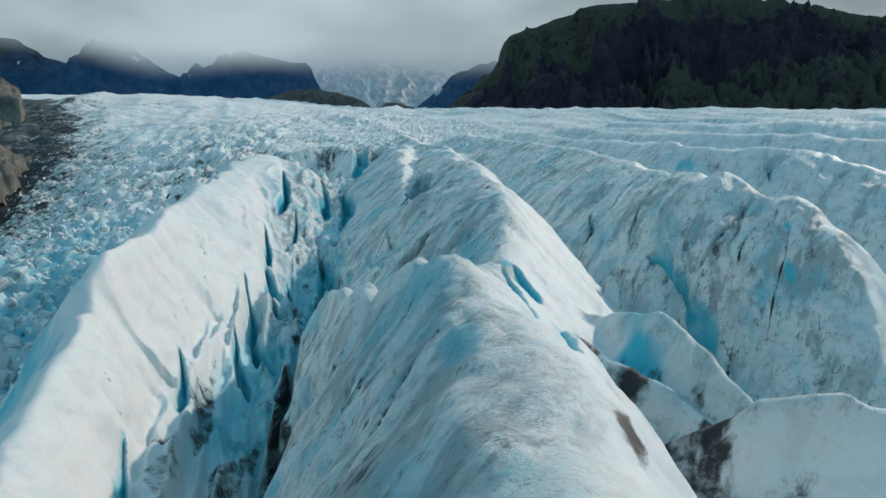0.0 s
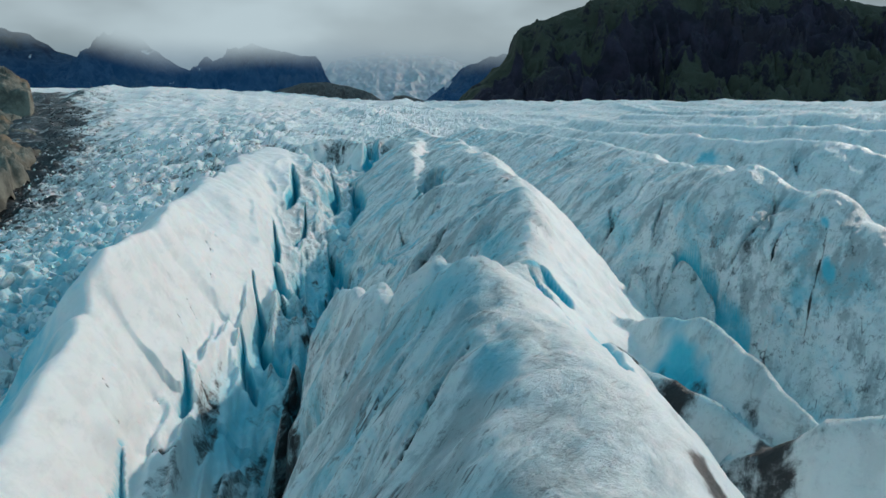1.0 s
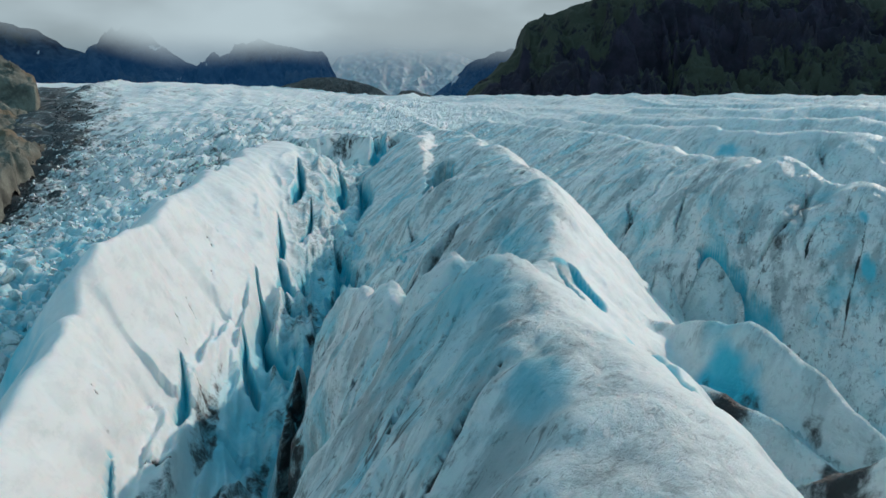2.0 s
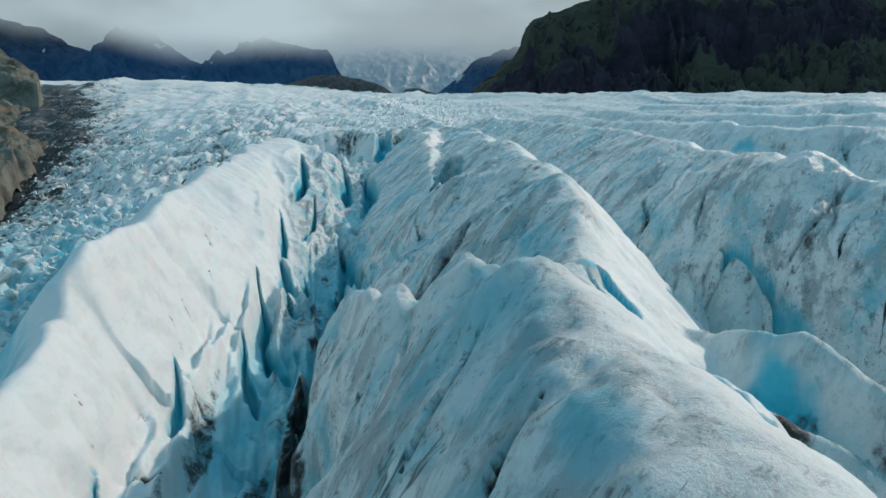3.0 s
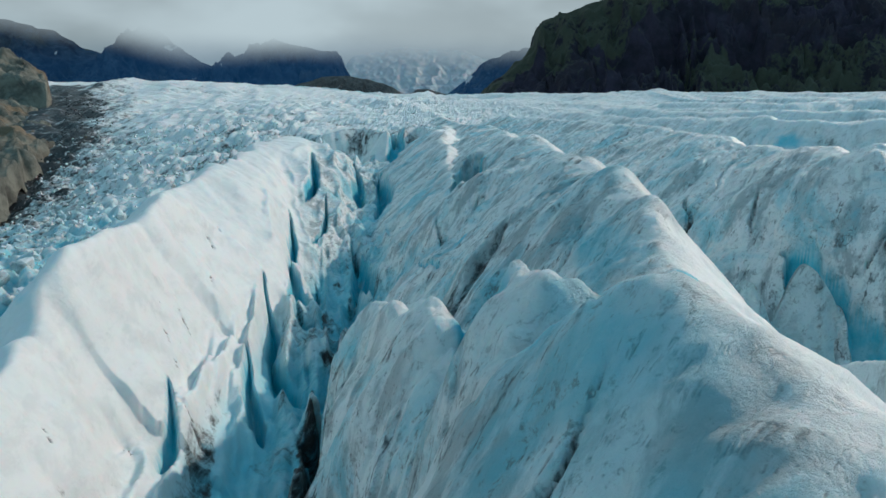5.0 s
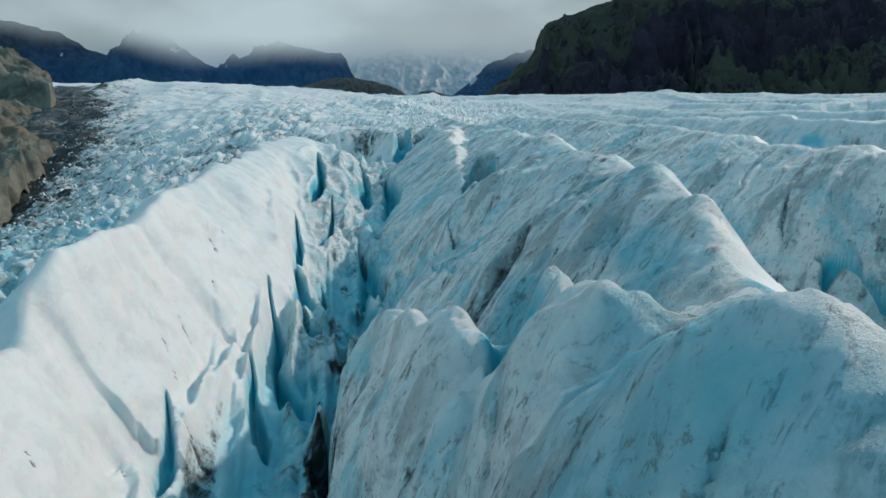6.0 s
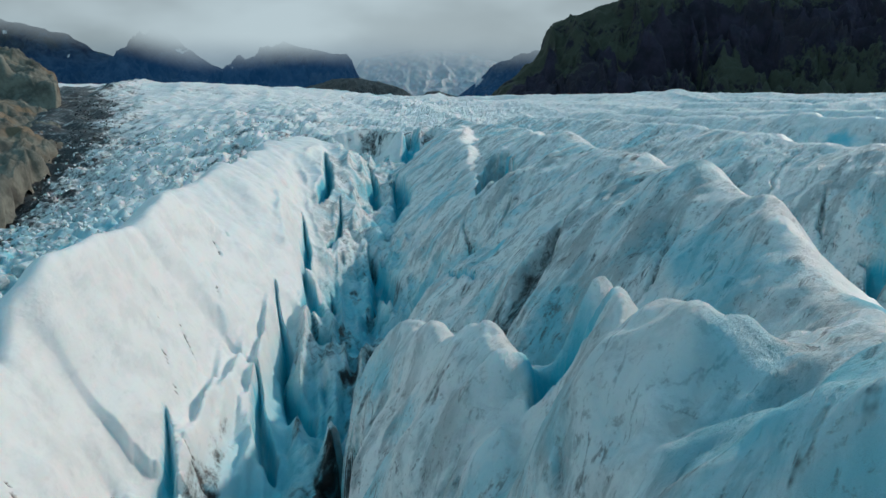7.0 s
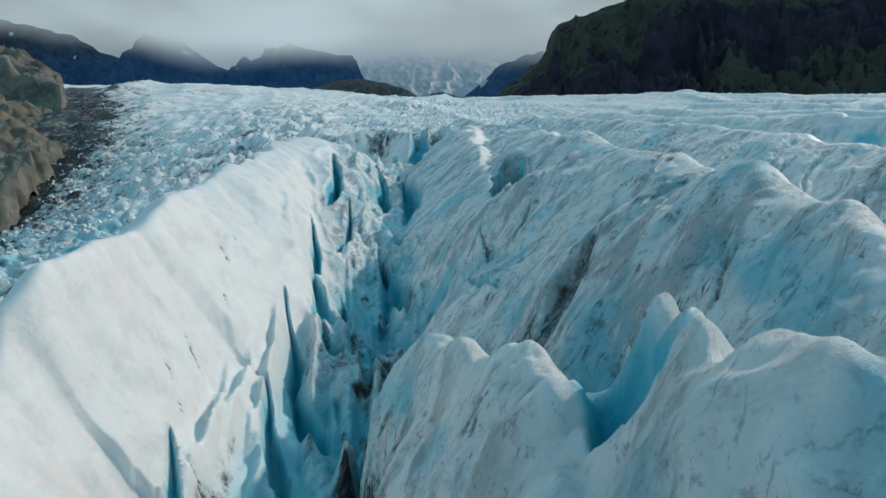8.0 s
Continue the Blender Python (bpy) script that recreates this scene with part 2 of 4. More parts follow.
ridge("centre", 0.45, (0.0, 106, 11.6, .45, .02, 1.0, .0), (-4, 118, 11.6, .4, .03, .8, .0), (-8, 150, 12.0, .4, .03, .6, .0))
ridge("spur", 0.3, (-0.3, 20.4, 11.0, 1.1, .2, .9, .05), (-0.9, 21.4, 10.8, 1.1, .2, 1.0, .1), (-1.4, 22.3, 10.2, 1.1, .2, 1.4, .1), (-2.0, 23.4, 8.8, 1.1, .2, 1.3, .1), (-2.4, 24.7, 8.15, 1.1, .2, 1.2, .1), (-2.9, 26.1, 8.3, 1.2, .25, 1.2, .1),
      (-3.6, 28.2, 8.5, 1.1, .25, 1.3, .1), (-4.5, 30.8, 7.8, 1.1, .3, 1.2, .1), (-5.4, 33.5, 7.2, 1.0, .3, 1.2, .1), (-6.2, 36.2, 6.2, 1., .3, 1.2, .1), (-6.8, 38., 3.6, 1., .3, 1.2, .1))
ridge("knoll", 0.4, (0.1, 20.6, 11.2, 1.0, .1, 1.0, .1), (-0.6, 21.9, 10.9, 1.3, .15, 1.2, .1), (-0.85, 23.6, 10.4, 1.6, .2, 1.3, .1), (-0.8, 25.0, 10.2, 1.6, .2, 1.5, .1), (-0.9, 26.3, 10.0, 1.4, .2, 1.5, .1), (-1.4, 27.4, 9.8, 1.2, .2, 1.5, .1), (-1.9, 28.2, 7.9, 1.5, .2, 1.5, .1))
ridge("left", 0.5, (-9, -40, 7, .7, .03, .7, .03), (-9.5, 0, 6.2, 1.2, .03, 1.2, .03), (-11.8, 15, 6.0, 1.3, .03, 1.5, .0), (-13.9, 22, 6.3, 1.3, .03, 1.9, .0), (-15.4, 27.8, 7.5, 1.3, .03, 2.5, .0), (-15.6, 28.8, 7.4, 1.3, .03, 2.5, .0),
      (-16.0, 30.2, 8.7, 1.3, .03, 2.6, .0), (-16.2, 32.2, 9.6, 1.2, .03, 2.8, .0), (-16.8, 36.0, 9.7, 1.1, .03, 2.8, .0), (-17.8, 39.6, 9.2, 1.0, .03, 2.8, .0), (-17.8, 40.6, 9.5, 1.0, .03, 2.8, .0), (-18.5, 44, 9.8, 1.0, .03, 2.2, .0), (-19.4, 49, 9.5, .9, .03, 1.3, .02))
ridge("left", 0.5, (-20.6, 56, 9.9, .8, .03, .6, .06), (-22.5, 66, 9.8, .8, .03, .45, .06),
      (-27.0, 93, 10.4, .7, .02, .12, .022), (-32, 122, 9.4, .7, .02, .12, .022), (-34, 128, 6, .7, .02, .3, .03))
ridge("second", 0.3, (22, 20, 0, .9, .02, .9, .02), (21, 26, 2.4, .9, .06, .9, .02), (20.5, 30, 5.0, .6, .12, .9, .03), (20.6, 33.5, 7.4, .4, .16, 1.0, .03), (20.7, 36.6, 9.9, .4, .16, 1.0, .03), (20.4, 39, 11.1, .4, .16, 1.0, .03), (19.4, 41.8, 11.3, .6, .12, .9, .03),
      (18.4, 44.5, 11.9, .65, .10, .8, .02), (17.8, 47, 11.6, .65, .05, .7, .02), (18.3, 52, 11.7, .5, .02, .7, .02), (17.5, 64, 11.8, .4, .02, .6, .02), (17, 80, 12.1, .4, .02, .6, .02))
ridge("second", 0.3, (16, 95, 12.1, .35, .02, .6, .02), (9, 122, 12.0, .35, .02, .5, .02), (4, 150, 12.5, .35, .02, .4, .02))
ridge("third", 0.35, (48, 38, 8, .6, .02, .6, .01), (40, 50, 11, .5, .02, .6, .01), (31.5, 60, 12.9, .65, .02, .7, .02), (26.5, 67, 13.2, .75, .03, .7, .02), (24.5, 80, 13.1, .6, .02, .7, .02), (24, 92, 12.8, .6, .02, .7, .02), (19, 112, 12.6, .55, .02, .6, .02), (14, 150, 13, .55, .02, .6, .02))
ridge("fourth", 0.5, (80, 62, 11, .6, .02, .6, .02), (62, 76, 13, .6, .02, .6, .02), (50, 96, 13.6, .6, .02, .6, .02), (40, 114, 13.4, .6, .02, .6, .02), (33, 132, 13.0, .6, .02, .6, .02), (26, 170, 14, .6, .02, .6, .02))
ridge("lip", 0.5, (-47, 146, 4.0, .22, .0, 1.0, .1), (-40, 141, 7.4, .22, .0, 1.2, .1), (-34, 138, 9.0, .22, .0, 1.4, .1), (-27, 129, 9.7, .22, .0, 1.4, .1), (-21, 131, 10.2, .22, .0, 1.4, .1), (-16, 122, 10.4, .22, .0, 1.4, .1), (-11, 126, 11.0, .22, .0, 1.2, .1), (-7, 118, 11.2, .22, .0, 1.0, .1))
ridge("rim", 0.3, (-2.9, 54.2, 6.6, .8, .05, 1.6, .2), (-3.3, 56, 7.4, .8, .05, 1.2, .1), (-3.9, 62, 8.0, .7, .04, 1.0, .1), (-4.6, 75, 8.9, .6, .03, .8, .05), (-5.7, 98, 10.9, .5, .02, .9, .05), (-6.6, 116, 11.2, .5, .02, .6, .05))
ridge("fifth", 0.5, (120, 96, 13.5, .5, .02, .6, .02), (84, 118, 15.2, .5, .02, .6, .02), (67, 132, 15.3, .5, .02, .6, .02), (54, 139, 14.5, .5, .02, .6, .02), (40, 165, 14.6, .5, .02, .6, .02))
ridge("block", 0.35, (6.6, 17, 7.6, 1.5, .1, 1.2, .1), (7.6, 16.3, 8.9, 1.0, .1, 1.5, .1), (9.5, 15.8, 9.3, 1.0, .1, 1.5, .1), (12, 15.4, 8.6, 1.0, .1, 1.5, .1), (18, 14, 7.5, .9, .1, 1.3, .1), (30, 12, 7, .9, .1, 1.0, .1))
ridge("dirty", 0.3, (4.4, 20.8, 9.2, 1.2, .1, 1.4, .1), (5.6, 19.6, 8.8, 1.0, .1, 1.6, .1), (6.6, 18.5, 8.3, 1.0, .1, 1.6, .1), (7.2, 17.2, 7.6, 1.0, .1, 1.5, .1))
ridge("blade", 0.22, (5.2, 25.0, 8.6, 1.2, .1, 1.2, .1), (6.4, 23.6, 9.1, 1.1, .1, 1.2, .1), (7.4, 21.9, 9.6, 1.2, .1, 1.3, .1), (8.0, 19.9, 9.0, 1.2, .1, 1.3, .1), (8.7, 17.8, 8.0, 1.2, .1, 1.3, .1))

# narrow clefts: ends in plan, half-width at either end, depth
CLEFTS += [(-13.6, 33.4, -12.2, 29.6, .05, .28, 1.6), (-13.2, 40.6, -10.6, 34.4, .08, .50, 2.6), (-14.5, 48.5, -12.4, 42.5, .06, .35, 2.2), (-12.5, 42.8, -10.1, 37.8, .35, .70, 2.6),
           (-17.8, 66.5, -14.1, 53.0, .10, .40, 2.4), (-14.2, 53.4, -12.6, 48.2, .35, .60, 2.8), (-12.7, 48.5, -10.8, 45.6, .50, .50, 1.6), (-13.4, 56.5, -12.3, 52.2, .08, .30, 1.8), (-12.6, 25.0, -11.0, 21.0, .06, .22, 1.0)]
CLEFTS += [(-19.0, 105., -13.6, 77.0, .30, .90, 3.6), (-12.2, 66.0, -9.7, 54.0, .40, 1.1, 3.2), (-15.2, 100., -10.6, 72.0, .50, 1.2, 4.0), (-20.0, 150., -13.0, 103., .80, 1.6, 5.0),
           (-19.7, 85.0, -17.4, 71.5, .30, .80, 2.6), (-21.6, 91.0, -18.0, 77.0, .30, .55, 2.6), (-24.0, 113., -20.0, 96.0, .30, .60, 2.5), (-16.3, 75.0, -14.6, 62.0, .15, .40, 2.0), (-15.6, 88.0, -13.2, 78.0, .20, .60, 2.5)]
CLEFTS += [(-36.0, 104., -29.5, 82.0, .40, 1.0, 3.0), (2.0, 22.5, 2.6, 13.5, .25, .50, 0.75), (2.4, 23.6, 2.9, 21.2, .30, .40, .8), (13.3, 43.5, 14.4, 39.0, .20, .60, 2.6), (14.4, 39.3, 14.7, 35.5, .55, .90, 2.6), (-5.0, 44.2, -3.6, 39.4, .12, .20, 0.7)]
# steep-walled pits: x, y, reach along x, reach along y, depth
PITS += [(-2.3, 62.5, 1.25, 7.0, 9.0), (-24.2, 65.5, 1.7, 4.5, 5.5), (-1.75, 25.3, .55, 1.2, .7), (-7.2, 47.5, .5, 1.2, .8), (13.6, 41.5, .6, 1.4, 1.5)]
# rounded knobs: x, y, reach, height
KNOBS += [(-1.35, 27.0, .65, .85), (-0.85, 25.4, .42, .35), (-0.8, 24.1, .42, .38), (-0.65, 22.1, .60, .40), (-0.7, 20.9, .55, .35), (-3.7, 28.4, 1.0, .4), (-4.6, 31.0, .9, .45), (-6.2, 36.1, .5, .5), (-5.4, 33.4, .6, .3),
          (-1.6, 22.9, .4, .15), (-2.7, 25.6, .7, .25), (-7.9, 50.5, .9, 1.3)]
KNOBS += [(18.3, 44.4, 1.4, .6), (20.5, 39.6, 1.4, .4), (1.0, 22.3, 1.0, .25), (1.9, 27.0, 1.6, .3), (2.1, 32.5, 2.0, .4), (1.9, 41.5, 1.6, .4), (1.8, 37.5, 1.2, .35), (0.6, 60, 2.5, .6), (-3.2, 53.5, 1.8, .7)]
# thin cracks and washed gullies filled with ash: ends in plan, half-width, depth
CRACKS += [(-0.6, 36.0, -2.8, 31.2, .42, .65), (0.3, 26.6, -1.2, 24.9, .10, .35), (19.1, 42.8, 17.2, 40.4, .13, .8), (17.4, 40.6, 15.0, 39.4, .14, .6), (17.9, 39.0, 16.4, 37.6, .09, .4), (19.4, 38.0, 16.6, 33.8, .05, .12)]
CRACKS += [(-15.3, 36.9, -15.0, 36.4, .04, .15), (-14.6, 35.6, -14.1, 35.1, .05, .15), (-13.9, 34.8, -13.6, 34.3, .04, .12), (-15.2, 42.2, -14.8, 41.6, .05, .15), (-16.6, 46.0, -16.0, 44.9, .07, .2), (-16.9, 48.2, -16.5, 47.4, .06, .2), (-13.7, 29.9, -13.0, 29.4, .04, .12), (-14.1, 26.6, -13.4, 26.2, .04, .12)]
CRACKS += [(-15.2, 38.1, -13.7, 37.1, .06, .2), (-12.3, 25.6, -11.0, 26.9, .06, .2), (-13.2, 32.7, -11.4, 32.0, .06, .25)]
CRACKS += [(-4.3, 53.6, -2.6, 44.0, .10, .5), (-4.6, 37.0, -5.8, 33.6, .12, .3), (-1.6, 52.0, -3.6, 47.5, .14, .5), (1.9, 30.4, 0.2, 27.4, .10, .22), (-0.6, 16.6, -2.0, 14.4, .08, .3),
           (0.2, 13.6, -1.6, 11.2, .07, .25), (9.0, 52.0, 7.0, 46.0, .16, .5), (12.5, 56.0, 10.2, 50.0, .18, .5), (14.6, 49.0, 12.4, 45.6, .12, .5), (22.6, 64.0, 21.0, 59.0, .2, .6), (29.0, 61.0, 27.6, 57.6, .18, .6)]
# the slot at the foot of the great crevasse, and the height to which rubble fills it
SLOT = [(-5.2, 15.0), (-6.0, 21.5), (-6.9, 26.5), (-7.6, 31.0), (-8.3, 37.0), (-9.5, 44.0), (-10.2, 51.0), (-10.6, 60.0), (-11.6, 72.0)]
FILL = [(15, -3.5), (30, -2.8), (36, -1.2), (40, 2.0), (44, 2.6), (50, 1.8), (56, 2.0), (67, 3.6), (85, 4.5), (110, 6.5)]
# patches of clear blue ice and of ash, in plan: x, y, reach along x, reach along y, strength
BLUE += [(-2.3, 62.5, 1.5, 7.2, 1.0), (-0.3, 15.8, .9, 1.4, .42), (-0.9, 18.9, .8, 1.3, .55), (1.2, 27.6, .5, 1.2, .5), (-0.4, 20.4, .5, .5, .5), (1.0, 25.6, .5, .8, .5), (-1.1, 37.0, .3, .5, .8), (-2.6, 42.0, .3, .8, .8), (2.2, 22.8, .35, .6, .9), (6.2, 20.5, .6, 1.3, 1.0), (6.6, 22.2, .5, .6, .5), (23.8, 67.5, .8, 2.2, .9), (-1.8, 25.6, .7, 1.5, 1.0), (3.4, 19.3, .3, .8, .6), (-19.5, 27.5, 2.5, 6.0, .9), (-17.0, 24.5, 1.2, 3.0, .9),
         (-11.5, 75.0, 1.4, 10., .5), (8.6, 18.9, .5, .8, .4), (18.6, 35.6, .25, .5, .9), (19.2, 37.6, .2, .4, .9), (17.3, 35.8, .25, .5, .6), (0.4, 12.4, .4, .7, .6), (-0.4, 14.5, .5, .7, .5)]
ASH += [(5.7, 18.3, 1.8, 1.7, .76), (6.3, 16.7, 1.2, 1.9, .74), (8.2, 19.2, .25, 1.6, .6), (-9.2, 33.5, .9, 3.0, .4), (-7.6, 29.0, .9, 3.5, .4), (-9.3, 42.0, 1.3, 3.0, .75), (-10.0, 47.0, 1.0, 3.0, .5), (3.0, 10.2, .25, .6, .9), (7.2, 17.0, .4, .6, .9),
        (17.2, 35.2, .5, 2.4, .6), (15.9, 39.6, 1.2, .7, .6), (-2.2, 32.6, 1.0, 1.8, .5), (25.3, 64.5, .8, 1.0, .5), (-12.0, 82.0, 1.2, 6.0, .4), (3.0, 36.5, .5, 3.0, .6), (-16.3, 31.2, 1.0, .8, .3)]


SLANT = 0.35                                      # slabs of the left wall step down aslant


def saw(x, y, seed):
    """Steps that rise sharply and fall off slowly, each of its own height, fading in and out along y."""
    i = np.floor(x)
    f = x - i
    tall = (0.25 + 0.75 * hashed(i, 0 * i, seed)) * np.clip(0.55 + 0.75 * vnoise(0.37 * i, y, seed + 1), 0, 1)
    return tall * np.where(f < 0.16, smooth(f, 0, 0.16), 1 - smooth(f, 0.16, 1.0) * 0.5 - (f - 0.16) / 0.84 * 0.5)


def ridge_field(X, Y, rows, soft, sink=None):
    """Height of one ridge, with the run along its crest and the signed distance from it (right is positive)."""
    best, run, side = np.full(X.shape, 1e9), np.zeros(X.shape), np.zeros(X.shape)
    par = [np.zeros(X.shape) for _ in range(5)]
    s0 = 0.0
    for a, b in zip(rows, rows[1:]):
        dx, dy = b[0] - a[0], b[1] - a[1]
        ln = math.hypot(dx, dy)
        u = np.clip(((X - a[0]) * dx + (Y - a[1]) * dy) / ln ** 2, 0, 1)
        ex, ey = X - a[0] - u * dx, Y - a[1] - u * dy
        r = np.hypot(ex, ey)
        near = r < best
        best = np.where(near, r, best)
        run = np.where(near, s0 + u * ln, run)
        side = np.where(near, np.sign(ex * dy - ey * dx), side)
        for q in range(5):
            par[q] = np.where(near, a[2 + q] + (b[2 + q] - a[2 + q]) * u, par[q])
        s0 += ln
    w = smooth(side * best, -0.6, 0.6)
    fall, grow = par[1] * (1 - w) + par[3] * w, par[2] * (1 - w) + par[4] * w
    d = np.sqrt(best ** 2 + soft ** 2) - soft
    drop = fall * d + grow * d * d
    if sink is not None:  # the right-hand wall is steep at its top and eases towards its foot
        drop = drop * (1 - w) + w * sink * (1 - np.exp(-drop / sink))
    return par[0] - drop, run, side * best


def base_height(x, y):
    """The general lie of the glacier, low along its left margin and rising up the valley."""
    t = np.tanh
    up, left = t((y - 140) / 60), t((x + 110) / 60)
    return (11.85 + 8.25 * up + 7.5 * t((y - 330) / 160) + 3.24 * t((x + 20) / 40) - 2.83 * t((x + 20) / 40) * up - 4.64 * left * t((y - 260) / 90) - 0.85 * left
            - 7.5 * np.exp(-((x + 92) ** 2 / 900 + (y - 138) ** 2 / 1700)) + 5.0 * np.exp(-((x + 140) ** 2 + (y - 310) ** 2) / 3600))


def window(X, Y, x0, x1, y0, y1):
    """Index of the points that lie in a box of the plan."""
    if X.ndim == 2:
        i, j = np.searchsorted(X[0], (x0, x1)), np.searchsorted(Y[:, 0], (y0, y1))
        return np.s_[j[0]:j[1], i[0]:i[1]]
    return np.nonzero((X > x0) & (X < x1) & (Y > y0) & (Y < y1))


def glacier(X, Y):
    """Height, flow coordinates, ridge index, blueness and darkening (ash, debris, painted shade) of the ice at plan
    points.
    """
    far = smooth(np.hypot(X, Y), 120, 260)
    wx = X + 0.7 * fbm(X / 7, Y / 7, 2, 11) + 0.22 * fbm(X / 1.9, Y / 1.9, 2, 21)
    wy = Y + 0.7 * fbm(X / 7, Y / 7, 2, 31) + 0.22 * fbm(X / 1.9, Y / 1.9, 2, 41)
    base = base_height(X, Y)
    broken = smooth(-X - 0.12 * np.abs(Y - 40), 18, 30) * (1 - far)
    plateau = smooth(Y + 0.15 * X + 3 * vnoise(X / 9, Y / 9, 7), 112, 128)
    right = smooth(X + 0.2 * Y, 20, 60)
    # open surface: long low swells near, small seracs on the broken margin
    f1, f2, ident = cells(X / 3.1 + 0.4 * vnoise(X / 3, Y / 3, 5), Y / 2.3, 51)
    g1, g2, ident2 = cells(X / 1.3, Y / 1.1, 61)
    blocks = 2.2 * (ident - 0.5) + 1.3 * smooth(f2 - f1, 0.0, 0.35) + 0.8 * (ident2 - 0.5) + 0.4 * smooth(g2 - g1, 0, 0.3)
    swell = 1.6 * ridged(X / 26 + 0.3 * Y / 26, Y / 90, 2, 71) + 0.25 * fbm(X / 6, Y / 14, 3, 81)
    fan = ridged((0.8 * X + 0.6 * Y) / 24 + 0.3 * vnoise(X / 40, Y / 40, 75), (0.6 * X - 0.8 * Y) / 110, 2, 77) - 0.7
    jag = ridged(X / 2.4 + 0.5 * vnoise(X / 3, Y / 3, 74), Y / 1.9, 3, 76) - 0.8
    floor = base - 1.0 - 2.2 * (1 - plateau) * (1 - broken) + broken * (0.55 * blocks + 0.75 * jag - 0.6) + plateau * (swell * 0.55 + 0.2 * blocks * (1 - 0.5 * far) * (1 - 0.8 * right)) + far * 0.35 * swell + right * plateau * 2.2 * fan
    crumple = ridged(X / 7.5 + 0.5 * vnoise(X / 9, Y / 9, 72), Y / 3.4, 4, 73) - 0.8
    floor = floor + plateau * (1 - right) * (0.38 + 0.5 * far) * crumple
    hs, runs, sides, seams = [floor], [X + 0 * Y], [Y + 0 * X], [0 * X]
    for name, (soft, rows) in RIDGES.items():
        h, s, d = ridge_field(wx, wy, rows, soft, 9.5 + 14 * smooth(Y, 42, 64) if name == "left" else None)
        q = s + 0.8 * np.abs(d)                    # the grain runs down the flanks, aslant
        calm = {"left": 0.18, "centre": 0.35, "second": 0.35, "third": 0.3, "fourth": 0.3, "fifth": 0.3, "spur": 1.0, "knoll": 0.7}.get(name, 0.6)
        rib = 0.55 * (np.abs(vnoise(q / 3.6, d / 7, 91 + len(hs))) - 0.35) + 0.16 * (np.abs(vnoise(q / 1.3 + 7, d / 2.2, 191 + len(hs))) - 0.35)
        knob = 0.42 * (np.abs(vnoise(s / 2.3, d / 2.9, 291 + len(hs))) - 0.35) * smooth(3.5 - np.abs(d), 0, 2.5)
        h = h + calm * (rib * smooth(np.abs(d), 0.3, 3) + knob) + 0.22 * fbm(s / 4.5, d / 9, 2, 95)
        if name in ("centre", "second", "third", "fourth", "lip"):  # slabs of the flank overlap like shingles, aslant
            big = {"centre": 1.0, "second": 0.6}.get(name, 0.35)
            h = h + big * (0.55 * saw(q / 3.9 + 0.25 * vnoise(s / 6, d / 5, 801), d / 9, 811) * smooth(-d, 1.2, 4.0) + 0.16 * saw(q / 1.15 + 0.2 * vnoise(s / 2, d / 3, 802), d / 4, 821) * smooth(-d, 0.6, 2.5))
        if name == "spur":  # steep broken ribs over the crevasse
            h = h + smooth(-d, 0.5, 2.0) * (0.5 * saw(q / 1.9 + 0.3 * vnoise(s / 2, d / 2, 803), d / 4, 831) + 0.22 * saw(q / 0.7, d / 2, 841))
        if name == "left":  # the wall over the crevasse stands in deep buttresses
            h = h + 0.45 * (ridged(s / 4.6 + 0.05 * d, d / 12, 3, 191) - 0.75) * smooth(d, 3.0, 7.5)
            h = h + 1.5 * (ridged((d + 0.12 * s) / 3.4 + 0.25 * vnoise(s / 9, d / 5, 807), s / 20, 2, 193) - 0.6) * smooth(s, 84, 98) * smooth(d, 2.5, 6)
            h = h + 0.38 * saw((s + SLANT * d) / 8.2 + 0.1 * vnoise(s / 5, d / 4, 805) + 0.35, d / 30, 851) * smooth(d, -1.5, 0.2) * (1 - smooth(d, 5, 8)) * (1 - smooth(s, 105, 130))
            h = h + 0.14 * saw((s + 0.9 * d) / 3.1 + 0.2 * vnoise(s / 3, d / 3, 806), d / 9, 861) * smooth(d, -0.5, 1.0) * (1 - smooth(d, 5, 8))
        if name == "lip":
            h = h + 1.1 * (ridged(s / 2.6, d / 20, 2, 591) - 0.7) * smooth(d, -0.6, 1.2) + 0.6 * vnoise(s / 4.3, 0 * d, 592)
        if name == "centre":  # fluted where its flank drops to the crevasse
            h = h + 0.5 * (ridged(q / 2.7, d / 10, 2, 391) - 0.7) * smooth(-d, 6, 11)
        # straight seams down the flanks, washed out and filled with ash
        seam = 1 - smooth(np.abs(vnoise(q / 2.4, d / 13, 691 + len(hs))), 0.0, 0.075)
        seam = seam * smooth(fbm(q / 6, d / 6, 2, 791), 0.0, 0.5) * smooth(np.abs(d), 0.4, 1.5) * (0.25 if name == "left" else 1.0)
        h = h - 0.32 * seam
        # Dark stripes painted into the hollows of the lip's flutes, to deepen their relief.
        if name == "lip":
            seam = np.maximum(seam, 1.2 * smooth(0.62 - ridged(s / 2.6, d / 20, 2, 591), 0, 0.4) * smooth(d, 0.0, 0.8))
        seams.append(seam)
        if name not in ("left", "block"):  # thin layers of the ice stand out along the grain
            h = h + 0.08 * (np.abs(vnoise(q / 0.75, d / 1.6, 491)) - 0.4) * smooth(np.abs(d), 0.5, 2)
        s = q
        hs.append(h), runs.append(s + 200 * len(hs)), sides.append(d)
    hs = np.array(hs)
    owner = hs.argmax(0)
    k = 0.28
    top = hs.max(0)
    z = top + k * np.log(np.exp((hs - top) / k).sum(0))
